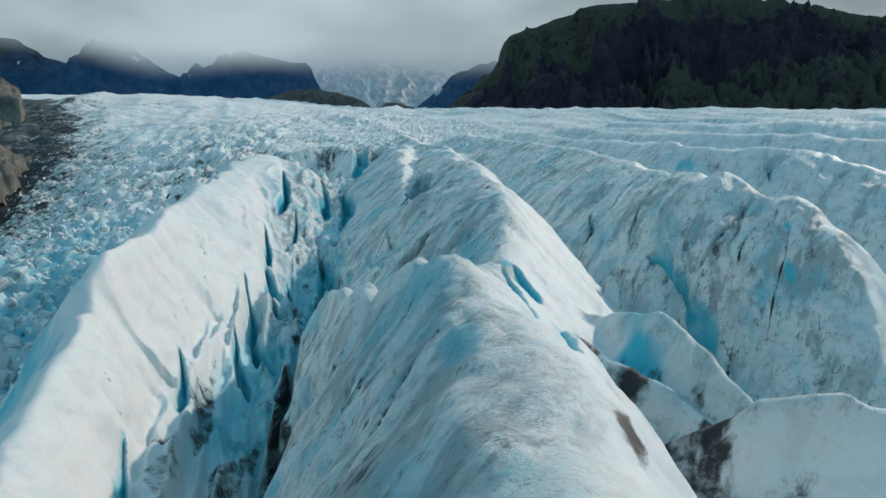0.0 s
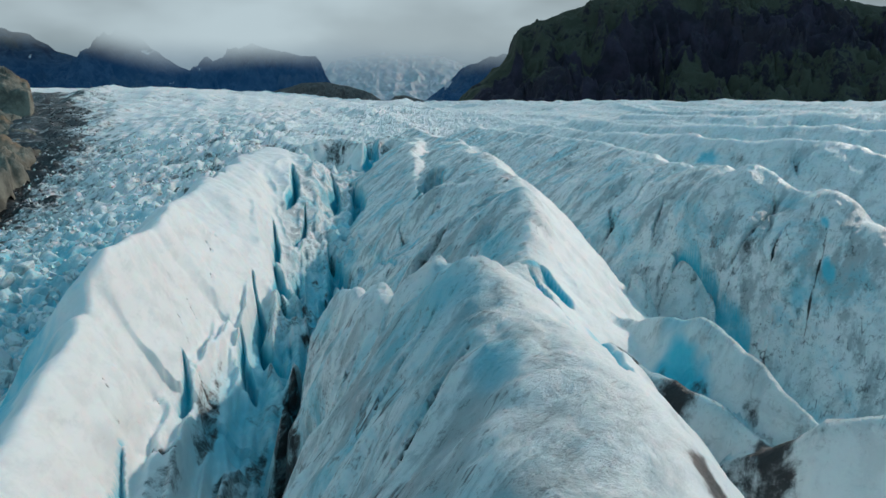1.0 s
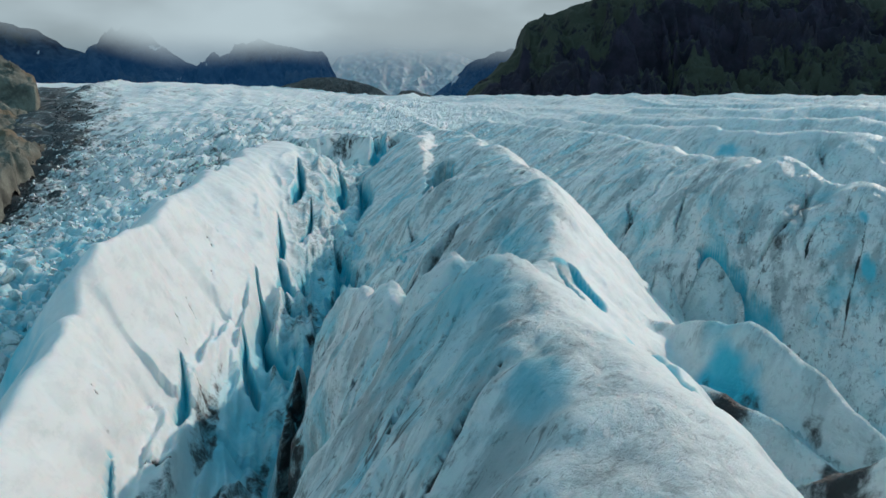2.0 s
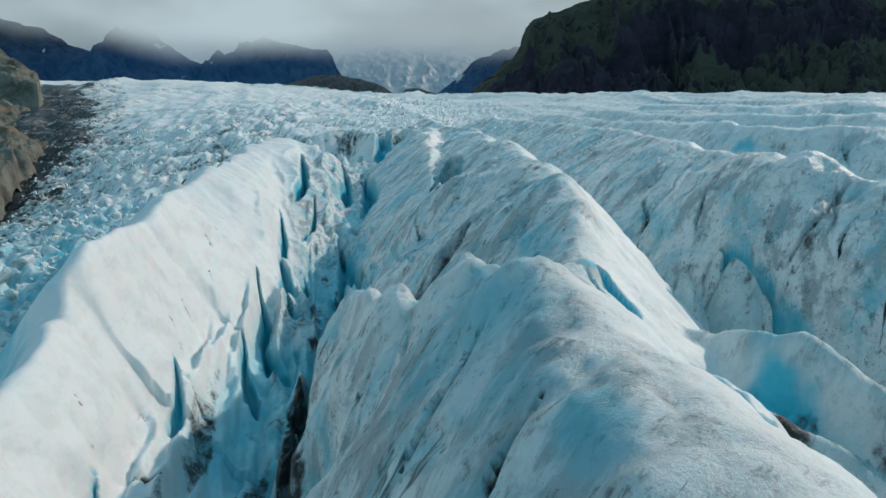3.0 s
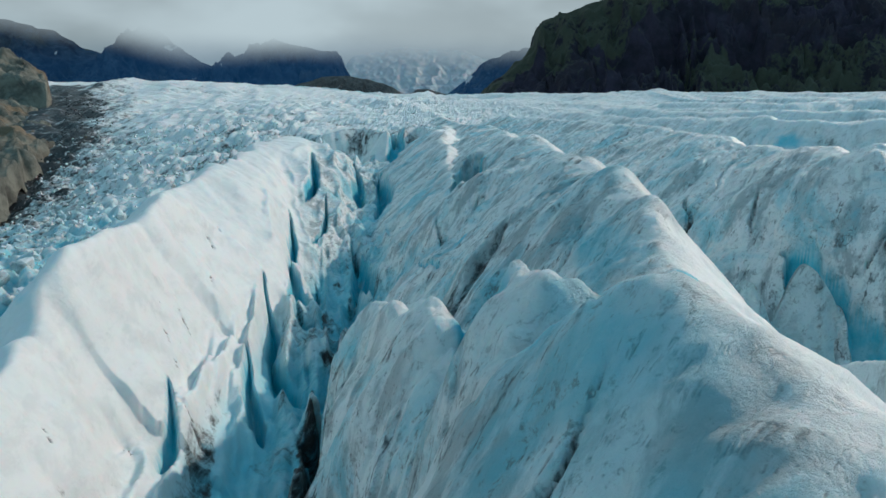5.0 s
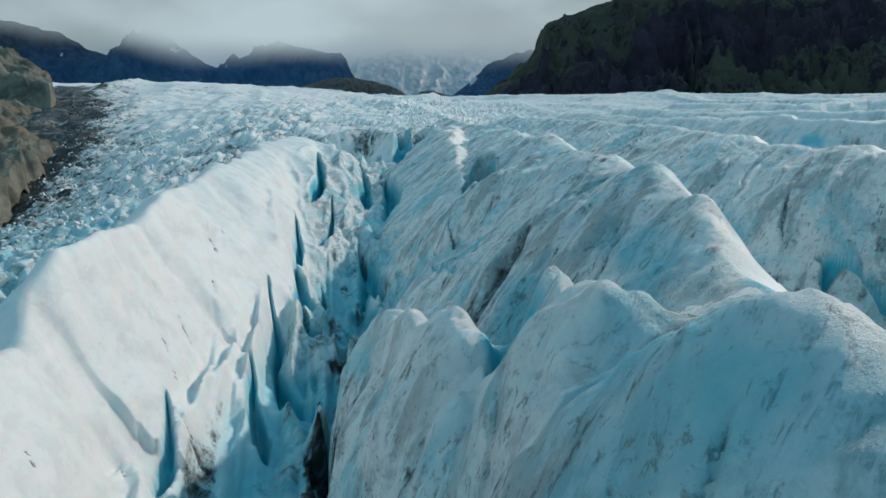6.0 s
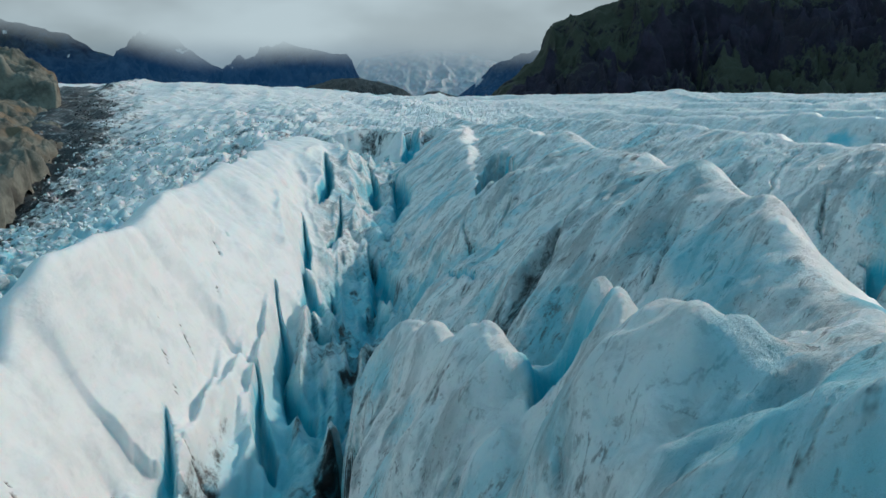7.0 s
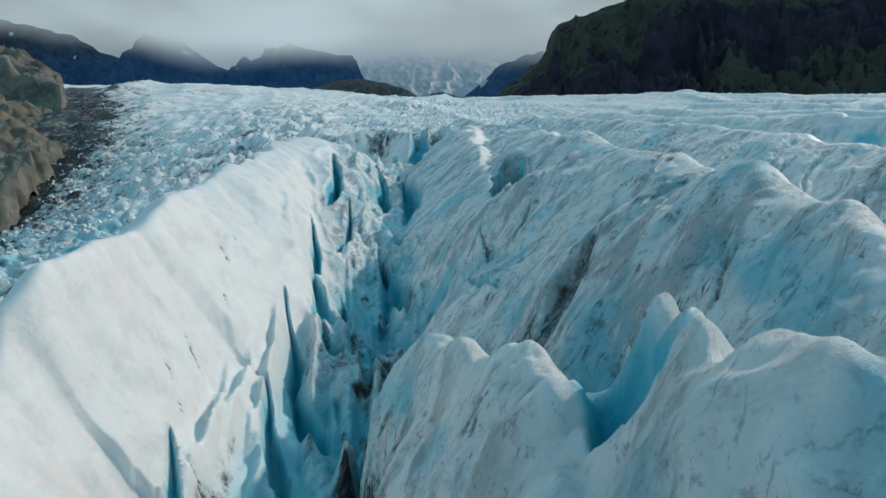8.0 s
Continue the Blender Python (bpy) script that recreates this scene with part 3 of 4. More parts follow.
    runs, sides = np.array(runs), np.array(sides)
    d = np.take_along_axis(sides, owner[None], 0)[0]
    seam = np.take_along_axis(np.array(seams), owner[None], 0)[0]
    near = 1 - 0.6 * smooth(Y, 50, 90)
    slab = np.where(owner == 4, 1 - smooth(d, 3.5, 6.5), 0)
    rough = near * (1 - 0.75 * slab)
    z = z + 0.13 * rough * (np.abs(vnoise(X / 1.9, Y / 1.9, 101)) - 0.4) + 0.11 * rough * (np.abs(vnoise(X / 0.8, Y / 0.8, 102)) - 0.4) + 0.028 * (1 - 0.5 * slab) * ridged(X / 0.45, Y / 0.45, 2, 111)
    mass = smooth(Y, 15, 18) * (1 - smooth(Y, 29, 32)) * smooth(X, -7, -5) * (1 - smooth(X, 0.8, 2.5))
    lumpy = np.maximum(((owner == 2) | (owner == 3)) * 1.0, 0.75 * mass)
    lx, ly = X + 0.3 * vnoise(X / 1.1, Y / 1.1, 112), Y + 0.3 * vnoise(X / 1.1, Y / 1.1, 113)
    z = z + lumpy * (0.42 * (np.abs(vnoise(lx / 1.7, ly / 1.7, 103)) - 0.33) + 0.13 * (np.abs(vnoise(lx / 0.75, ly / 0.75, 104)) - 0.33) + 0.09 * (np.abs(vnoise(X / 0.36, Y / 0.36, 109)) - 0.33))
    fill = np.interp(Y, [p[0] for p in FILL], [p[1] for p in FILL])
    fill = fill + 0.35 * (ridged((X + 0.3 * Y) / 1.3, Y / 3.4, 3, 108) - 0.7) - 40 * smooth(np.abs(X + 10), 7, 14) - 40 * smooth(Y, 108, 118) - 40 * smooth(-Y, -18, -12)
    z = 0.5 * (z + fill + np.sqrt((z - fill) ** 2 + 0.1))
    shattered = smooth(5.2 - z, 0, 2) * smooth(Y, 12, 18) * (1 - smooth(Y, 60, 80)) * smooth(X, -17, -13) * (1 - smooth(X, -4.5, -3))
    z = z + shattered * (0.75 * (ridged((X + 0.22 * Y) / 1.5, Y / 8, 2, 105) - 0.7) + 0.14 * (ridged((X + 0.22 * Y) / 0.5, Y / 2.4, 2, 106) - 0.7))
    for x, y, reach, tall in KNOBS:
        w, far_out = window(X, Y, x - 1.5 * reach, x + 1.5 * reach, y - 1.5 * reach, y + 1.5 * reach), 1.5 * reach
        z[w] += tall * np.clip(1 - ((X[w] - x) ** 2 + (Y[w] - y) ** 2) / far_out ** 2, 0, 1) ** 1.5
    blue, dirt = np.zeros(X.shape), 0.62 * seam
    for x0, y0, x1, y1, w0, w1, deep in CLEFTS:
        ln = math.hypot(x1 - x0, y1 - y0)
        ux, uy = (x1 - x0) / ln, (y1 - y0) / ln
        pad = 1.5 + 2 * w1
        w = window(X, Y, min(x0, x1) - pad, max(x0, x1) + pad, min(y0, y1) - pad, max(y0, y1) + pad)
        a = ((X[w] - x0) * ux + (Y[w] - y0) * uy) / ln
        wide = w0 + (w1 - w0) * np.clip(a, 0, 1)
        e = (X[w] - x0) * uy - (Y[w] - y0) * ux + (0.08 + 0.3 * wide) * vnoise(a * ln / 2.6 + x0, 0 * a, 121) + 0.12 * wide * vnoise(a * ln / 0.5, 0 * a, 122)
        e = e + 0.09 * ln * np.clip(a * (1 - a), 0, 1) * (1 if x0 < 0 else 0)
        wide = wide * np.clip(1.6 * a, 0.02, 1) ** 0.8 * np.clip(3 * (1 - a), 0.02, 1) ** 0.7
        taper = np.clip(12 * np.minimum(a, 1 - a), 0, 1)
        cut = smooth(1 - np.abs(e) / (1.25 * wide + 0.05), 0, 0.8) * taper * (0.4 + 0.6 * np.clip(1.5 * a, 0, 1))
        z[w] -= 0.85 * deep * cut
        blue[w] = np.maximum(blue[w], smooth(cut, 0.02, 0.25))
    for x, y, rx, ry, deep in PITS:
        w = window(X, Y, x - 2 * rx, x + 2 * rx, y - 2 * ry, y + 2 * ry)
        r = np.hypot((X[w] - x) / rx, (Y[w] - y) / ry) + 0.22 * vnoise(X[w] / (0.9 * rx), Y[w] / (0.9 * rx), 123)
        cut = smooth(1.15 - r, 0, 0.28)
        z[w] -= deep * cut
        blue[w] = np.maximum(blue[w], smooth(cut, 0.05, 0.5))
    for x0, y0, x1, y1, wide, deep in CRACKS:
        ln = math.hypot(x1 - x0, y1 - y0)
        ux, uy = (x1 - x0) / ln, (y1 - y0) / ln
        w = window(X, Y, min(x0, x1) - 1, max(x0, x1) + 1, min(y0, y1) - 1, max(y0, y1) + 1)
        a = ((X[w] - x0) * ux + (Y[w] - y0) * uy) / ln
        e = (X[w] - x0) * uy - (Y[w] - y0) * ux + 0.07 * ln * vnoise(a * 2.3 + x0, 0 * a, 125) + 0.25 * wide * vnoise(a * ln / 0.3, 0 * a, 126)
        wd = 1.5 * wide * np.clip(3 * np.minimum(a, 1 - a), 0.02, 1)
        cut = smooth(1 - np.abs(e) / wd, 0, 0.7) * np.clip(5 * np.minimum(a, 1 - a), 0, 1)
        z[w] -= deep * cut
        dirt[w] = np.maximum(dirt[w], (0.62 if wide > 0.09 else 0.9) * smooth(cut + 0.4 * vnoise(X[w] / 0.5, Y[w] / 0.5, 127), 0.15, 0.8))
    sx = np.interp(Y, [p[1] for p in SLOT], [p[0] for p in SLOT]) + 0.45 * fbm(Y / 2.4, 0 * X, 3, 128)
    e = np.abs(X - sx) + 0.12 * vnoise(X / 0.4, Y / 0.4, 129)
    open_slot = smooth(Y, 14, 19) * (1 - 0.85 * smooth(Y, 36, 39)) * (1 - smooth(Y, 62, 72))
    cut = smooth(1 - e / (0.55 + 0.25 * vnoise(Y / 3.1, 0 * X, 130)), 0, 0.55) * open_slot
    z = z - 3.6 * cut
    # Ash low along the slot, widened to darken its shadowed depth.
    slot_ash_shade = open_slot * (1 - smooth(e, 0.3, 1.3)) * (1 - smooth(Y, 44, 60) * 0.5) * smooth(4.6 - z, 0, 1.6)
    blue = blue * (1 - 0.6 * smooth(slot_ash_shade, 0.2, 0.8))
    rag = 0.5 * fbm(X / 1.1, Y / 1.1, 4, 131, 0.65)
    blue = np.maximum(blue, 0.8 * smooth(3.4 - z, 0, 2.6) * smooth(Y, 24, 32) * smooth(X, -22, -16) * (1 - smooth(X, 14, 18)))
    for x, y, rx, ry, amount in BLUE:
        r = np.hypot((X - x) / rx, (Y - y) / ry)
        blue = np.maximum(blue, amount * smooth(1.25 + 0.5 * rag - r, 0, 0.7))
    for x, y, rx, ry, amount in ASH:
        r = np.hypot((X - x) / rx, (Y - y) / ry)
        dirt = np.maximum(dirt, amount * smooth(1.35 + 1.4 * rag - r, 0, 1.3) * (smooth(5.5 - z, 0, 3) if x < -6 else 1.0))
    # Ash veins of the broken foot, thickened low down to paint its shade.
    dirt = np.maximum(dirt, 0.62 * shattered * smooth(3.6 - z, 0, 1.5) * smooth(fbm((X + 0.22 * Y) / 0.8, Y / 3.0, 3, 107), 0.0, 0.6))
    dirt = np.maximum(dirt, 0.9 * smooth(slot_ash_shade + 0.8 * rag, 0.3, 0.9) * smooth(slot_ash_shade, 0, 0.2))
    # debris carried along the margin below the rock
    edge = np.interp(Y, [80, 130, 150, 186, 228, 260, 400], [-76, -93, -101, -109, -132, -150, -230])
    swirl = 5 * vnoise(X / 5 + Y / 9, Y / 14, 145) + 6 * rag - X
    dirt = np.maximum(dirt, np.maximum(0.98 * smooth(edge + 14 + swirl, 0, 7), 0.55 * smooth(edge + 32 + swirl, 0, 14)) * smooth(Y, 60, 90) * (1 - smooth(Y, 300, 420)))
    dirt = np.maximum(dirt, 0.85 * smooth(fbm(X / 7, Y / 5, 4, 141) - 0.5 * jag, 0.2, 1.1) * broken)
    # Troughs of the crumpled plateau are darkened to paint their grey shading.
    dirt = np.maximum(dirt, plateau * (1 - right) * 0.62 * smooth(-crumple + 0.7 * rag, 0.1, 1.1))
    # gaps between the seracs are painted blue for the bluish shadow in them
    blue = np.maximum(blue, 0.85 * broken * smooth(-jag, 0.05, 0.6) * smooth(Y, 130, 95) * (owner == 0))
    blue = np.maximum(blue, 0.6 * broken * smooth(0.3 - np.minimum(f2 - f1, g2 - g1 + 0.05), 0, 0.25) * smooth(Y, 135, 100) * (owner == 0))
    return z, runs, sides, owner, blue, dirt


def ash_and_shade(owner, d, x, y):
    """Ash on a ridge; also paints sunlit right-hand sides whiter and shaded ones bluer."""
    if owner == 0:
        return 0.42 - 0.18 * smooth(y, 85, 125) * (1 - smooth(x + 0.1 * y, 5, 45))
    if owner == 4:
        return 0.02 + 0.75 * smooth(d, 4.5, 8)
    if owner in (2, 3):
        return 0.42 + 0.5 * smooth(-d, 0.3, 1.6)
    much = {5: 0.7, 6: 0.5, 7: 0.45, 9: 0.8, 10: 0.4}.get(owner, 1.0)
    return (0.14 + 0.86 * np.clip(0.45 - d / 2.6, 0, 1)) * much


def steps(lo, hi, fine, grow_lo, grow_hi, dense_lo, dense_hi):
    """Grid lines from lo to hi, fine between the dense limits and wider away from them."""
    mid = list(np.arange(dense_lo, dense_hi, fine))
    up, st = [dense_hi], fine
    while up[-1] < hi:
        st *= grow_hi if st < 2.5 else 1.05
        up.append(up[-1] + st)
    dn, st = [dense_lo], fine
    while dn[-1] > lo:
        st *= grow_lo if st < 2.5 else 1.05
        dn.append(dn[-1] - st)
    return np.array(dn[:0:-1] + mid + up)


def grid_mesh(name, X, Y, Z, material, keep=None, uv=None, attrs=(), normals=None):
    """A mesh from a grid of points; keep masks its faces."""
    ny, nx = X.shape
    idx = np.arange(nx * ny).reshape(ny, nx)
    quads = np.stack([idx[:-1, :-1], idx[:-1, 1:], idx[1:, 1:], idx[1:, :-1]], -1).reshape(-1, 4)
    if keep is not None:
        quads = quads[keep.reshape(-1)]
    used = np.unique(quads)
    remap = np.full(nx * ny, -1)
    remap[used] = np.arange(len(used))
    quads = remap[quads]
    co = np.stack([X, Y, Z], -1).reshape(-1, 3)[used]
    me = bpy.data.meshes.new(name)
    me.vertices.add(len(co))
    me.vertices.foreach_set("co", co.astype(np.float32).ravel())
    me.loops.add(quads.size)
    me.loops.foreach_set("vertex_index", quads.astype(np.int32).ravel())
    me.polygons.add(len(quads))
    me.polygons.foreach_set("loop_start", np.arange(0, quads.size, 4, dtype=np.int32))
    me.update(calc_edges=True)
    me.polygons.foreach_set("use_smooth", np.ones(len(quads), bool))
    if uv is not None:
        layer = me.uv_layers.new(name="flow")
        both = np.stack(uv, -1).reshape(-1, 2)[used][quads.ravel()]
        layer.data.foreach_set("uv", both.astype(np.float32).ravel())
    for key, values in attrs:
        at = me.attributes.new(key, "FLOAT", "POINT")
        at.data.foreach_set("value", values.reshape(-1)[used].astype(np.float32))
    me.materials.append(material)
    if normals is not None:
        me.normals_split_custom_set_from_vertices(normals.reshape(-1, 3)[used].astype(np.float32))
    return me


# ---- the glacier ----
gx = steps(-4500, 4500, 0.09, 1.0135, 1.0135, -19, 20)
gy = steps(-3000, 4800, 0.115, 1.05, 1.0105, 9, 42)
GX, GY = np.meshgrid(gx, gy)
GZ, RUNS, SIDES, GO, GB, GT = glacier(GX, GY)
def grid_normals(X, Y, Z):
    zx, zy = np.gradient(Z, X[0], axis=1), np.gradient(Z, Y[:, 0], axis=0)
    n = np.stack([-zx, -zy, np.ones_like(Z)], -1)
    return n / np.linalg.norm(n, axis=-1, keepdims=True)


GN = grid_normals(GX, GY, GZ)
FACE_OWNER = np.where(GY[:-1, :-1] < 165, GO[:-1, :-1], 0)


def largest_piece(mask):
    """The largest connected patch of a mask, from the runs in its rows."""
    runs, parent, above = [], [], []
    for row in range(mask.shape[0]):
        edge = np.flatnonzero(np.diff(np.concatenate([[0], mask[row].view(np.int8), [0]])))
        here = []
        for a, b in zip(edge[::2], edge[1::2]):
            k = len(parent)
            parent.append(k), runs.append((row, a, b)), here.append(k)
            for j in above:
                if runs[j][1] < b and a < runs[j][2]:
                    i = j
                    while parent[i] != i:
                        i = parent[i]
                    m = k
                    while parent[m] != m:
                        m = parent[m]
                    parent[m] = i
        above = here
    size, roots = {}, []
    for k, (row, a, b) in enumerate(runs):
        i = k
        while parent[i] != i:
            i = parent[i]
        parent[k] = i
        roots.append(i)
        size[i] = size.get(i, 0) + b - a
    out = np.zeros_like(mask)
    if size:
        best = max(size, key=size.get)
        for (row, a, b), i in zip(runs, roots):
            if i == best:
                out[row, a:b] = True
    return out


for number in range(1, len(RIDGES) + 1):
    whole = FACE_OWNER == number
    FACE_OWNER[whole & ~largest_piece(whole)] = 0
LABELS = {
    "centre": "tall white ice ridge with grey ash streaks down its flank",
    "spur": "low lumpy ice spur with rounded white knobs",
    "knoll": "rounded translucent ice knoll with a white top",
    "left": "sunlit smooth white ice ridge split by blue clefts",
    "second": "long ice ridge with a blue dome and ash-streaked side",
    "third": "pale rounded ice ridge with a patch of clear blue ice",
    "fourth": "far pale blue ice ridge on the glacier",
    "lip": "white ice step with a fluted grey face",
    "rim": "thin white ice rim beside a deep blue pit",
    "fifth": "distant pale ice ridge below the dark mountain",
    "block": "blunt pale blue ice block with a bright rim",
    "dirty": "small ice ridge blackened with volcanic ash",
    "blade": "narrow ice blade with a blue hollow beside it",
}


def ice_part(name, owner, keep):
    return new(name, grid_mesh(name, GX, GY, GZ, ICE, keep, (RUNS[owner], SIDES[owner]), (("blue", GB), ("dirt", GT), ("ash", ash_and_shade(owner, SIDES[owner], GX, GY))), GN))


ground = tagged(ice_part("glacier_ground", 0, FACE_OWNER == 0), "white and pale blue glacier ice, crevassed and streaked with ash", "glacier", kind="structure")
for number, key in enumerate(RIDGES, 1):
    ridge = tagged(new("ice_ridge"), LABELS[key], "ice ridge", "ice ridges of the glacier")
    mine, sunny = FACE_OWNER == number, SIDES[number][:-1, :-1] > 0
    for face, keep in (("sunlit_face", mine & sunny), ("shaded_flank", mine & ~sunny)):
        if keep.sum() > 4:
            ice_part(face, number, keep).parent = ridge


# ---- mountains ----
def mountain(name, crest, y_crest, depth, shape, rough, material, label, seed, foot=8.0, nx=260, ny=150, belts=None):
    """A mountain side that rises from its foot to a crest line given as (x, z) pairs."""
    cx, cz = [c[0] for c in crest], [c[1] for c in crest]
    x = np.linspace(cx[0], cx[-1], nx)
    v = np.concatenate([np.linspace(0, 1, ny), np.linspace(1.02, 1.7, 25)])
    X, V = np.meshgrid(x, v)
    H = np.interp(X, cx, cz) - foot
    Y = y_crest - depth * (1 - V)
    sc = depth / 8
    up = np.interp(V, [p[0] for p in shape] + [1.0, 1.7], [p[1] for p in shape] + [1.0, 0.0])
    gul = ridged(X / sc + 0.4 * fbm(X / sc, Y / sc, 2, seed), Y / (sc * 3.5), 4, seed) - 0.8
    det = fbm(X / (sc * 0.5), Y / (sc * 0.5), 5, seed + 9)
    hold = np.sin(np.clip(V, 0, 1) * math.pi) ** 0.7
    Z = foot - 6 + H * up + rough * (gul * hold + 0.6 * det * np.clip(hold + 0.15, 0, 1)) * np.clip(H / max(cz), 0.1, 1)
    X = X + rough * 0.3 * fbm(V * 9, X / sc, 3, seed + 3)
    ragged = V + 0.06 * fbm(X / sc, Y / sc, 3, seed + 21)
    moss = belts(X, ragged) if belts else 0.5 * smooth(ragged, 0.3, 0.1) + 0.25 * smooth(fbm(X / (sc * 2), Y / (sc * 2), 3, seed + 31), 0.1, 0.7)
    whole = tagged(new(name), label, "mountain" if name == "mountain" else name.replace("_", " "))
    low = np.broadcast_to((V < 0.34)[:-1, :-1], X[:-1, :-1].shape)
    for part_name, keep in ((("talus_slope", low), ("rock_face", ~low)) if name == "mountain" else (("slope", V[:-1, :-1] >= 0),)):
        piece = new(part_name, grid_mesh(part_name, X, Y, Z, material, keep, (X, Z), (("moss", moss), ("ash", 0.5 + 0 * X))))
        piece.parent = whole
    return whole


def cliff_belts(x, v):
    """Grass on the talus, up the gullies and over the rim; the wall between is bare."""
    talus = smooth(v, 0.70, 0.50) * smooth(x, 230, 420)
    gully = smooth(np.abs(x - 700 - 250 * v), 60, 10) * smooth(v, 0.7, 0.4)
    rim = 1.1 * smooth(v, 0.78, 0.88) + 1.0 * smooth(v, 0.62, 0.76) * (1 - smooth(v, 0.80, 0.86)) * smooth(x, 520, 260)
    ledge = smooth(ridged(x / 260 + 3 * v, v * 7, 3, 411), 0.9, 1.3) * smooth(v, 0.35, 0.5)
    return 0.66 * np.clip(talus + rim + 0.6 * gully + 0.6 * ledge, 0, 1.15) + 0.14


mountain("mountain", [(-30, 10), (19, 40), (74, 89), (127, 136), (135, 190), (198, 205), (291, 242), (409, 261), (609, 267), (752, 255), (849, 235), (931, 224), (1089, 210), (1500, 180), (1900, 60)],
         1500, 420, [(0, 0), (0.35, 0.16), (0.55, 0.34), (0.8, 0.82), (0.9, 0.93)], 44, CLIFF, "dark basalt mountain with mossy green ledges above the glacier", 5, nx=640, ny=220, belts=cliff_belts)
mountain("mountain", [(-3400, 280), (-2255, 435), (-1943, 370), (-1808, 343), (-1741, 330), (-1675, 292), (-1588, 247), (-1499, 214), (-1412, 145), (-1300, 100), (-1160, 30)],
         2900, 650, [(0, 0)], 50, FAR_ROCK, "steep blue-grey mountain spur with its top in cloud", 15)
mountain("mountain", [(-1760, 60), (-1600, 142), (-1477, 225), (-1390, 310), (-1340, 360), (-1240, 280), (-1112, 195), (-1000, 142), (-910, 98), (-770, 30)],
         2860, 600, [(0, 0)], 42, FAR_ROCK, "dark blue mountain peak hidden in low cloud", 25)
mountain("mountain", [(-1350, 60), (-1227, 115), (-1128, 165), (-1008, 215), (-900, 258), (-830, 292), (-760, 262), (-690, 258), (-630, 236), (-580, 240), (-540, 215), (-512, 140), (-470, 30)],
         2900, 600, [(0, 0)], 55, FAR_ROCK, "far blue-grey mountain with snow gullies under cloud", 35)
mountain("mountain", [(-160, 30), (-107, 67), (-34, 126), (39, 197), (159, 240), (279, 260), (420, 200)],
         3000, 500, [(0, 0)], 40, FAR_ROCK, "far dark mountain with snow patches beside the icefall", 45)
mountain("icefall", [(-900, 60), (-760, 200), (-690, 290), (-400, 340), (-64, 320), (100, 260), (200, 100)],
         4000, 700, [(0, 0)], 14, ICE, "pale icefall descending from the clouds", 55)
mountain("moraine_mound", [(-215, 18), (-201, 27), (-178, 40), (-149, 48), (-127, 49), (-104, 45), (-82, 38), (-66, 27)],
         700, 60, [(0, 0)], 5, GRAVEL, "dark brown gravel moraine mound on the glacier", 65, foot=16)
mountain("moraine_mound", [(-75, 22), (-59, 36), (-48, 36), (-25, 30), (9, 27), (60, 26), (100, 18)],
         720, 60, [(0, 0)], 4, GRAVEL, "low dark gravel moraine mound on the glacier", 75, foot=16)

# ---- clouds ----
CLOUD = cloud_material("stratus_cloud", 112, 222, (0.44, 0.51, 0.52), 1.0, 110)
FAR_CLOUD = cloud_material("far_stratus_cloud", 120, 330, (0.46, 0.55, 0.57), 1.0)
# Glowing blue sheet, added for the airlight before the far mountains.
HAZE_GLOW = cloud_material("blue_haze_glow", 215, 120, (0.006, 0.045, 0.12), 1.0, 0, 0.42)


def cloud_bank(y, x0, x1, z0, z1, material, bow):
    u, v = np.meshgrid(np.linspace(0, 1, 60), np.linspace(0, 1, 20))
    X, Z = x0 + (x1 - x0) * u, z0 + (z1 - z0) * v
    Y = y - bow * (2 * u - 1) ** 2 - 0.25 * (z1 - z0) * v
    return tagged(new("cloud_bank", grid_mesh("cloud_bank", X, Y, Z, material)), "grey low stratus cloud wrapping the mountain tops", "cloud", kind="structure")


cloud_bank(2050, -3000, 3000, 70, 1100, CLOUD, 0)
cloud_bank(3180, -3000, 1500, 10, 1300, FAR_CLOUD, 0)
air = cloud_bank(1950, -3000, 3000, 0, 300, HAZE_GLOW, 0)
air.name = "glowing_haze_sheet"
tagged(air, "thin glowing blue sheet standing in for haze before the far mountains", "haze")

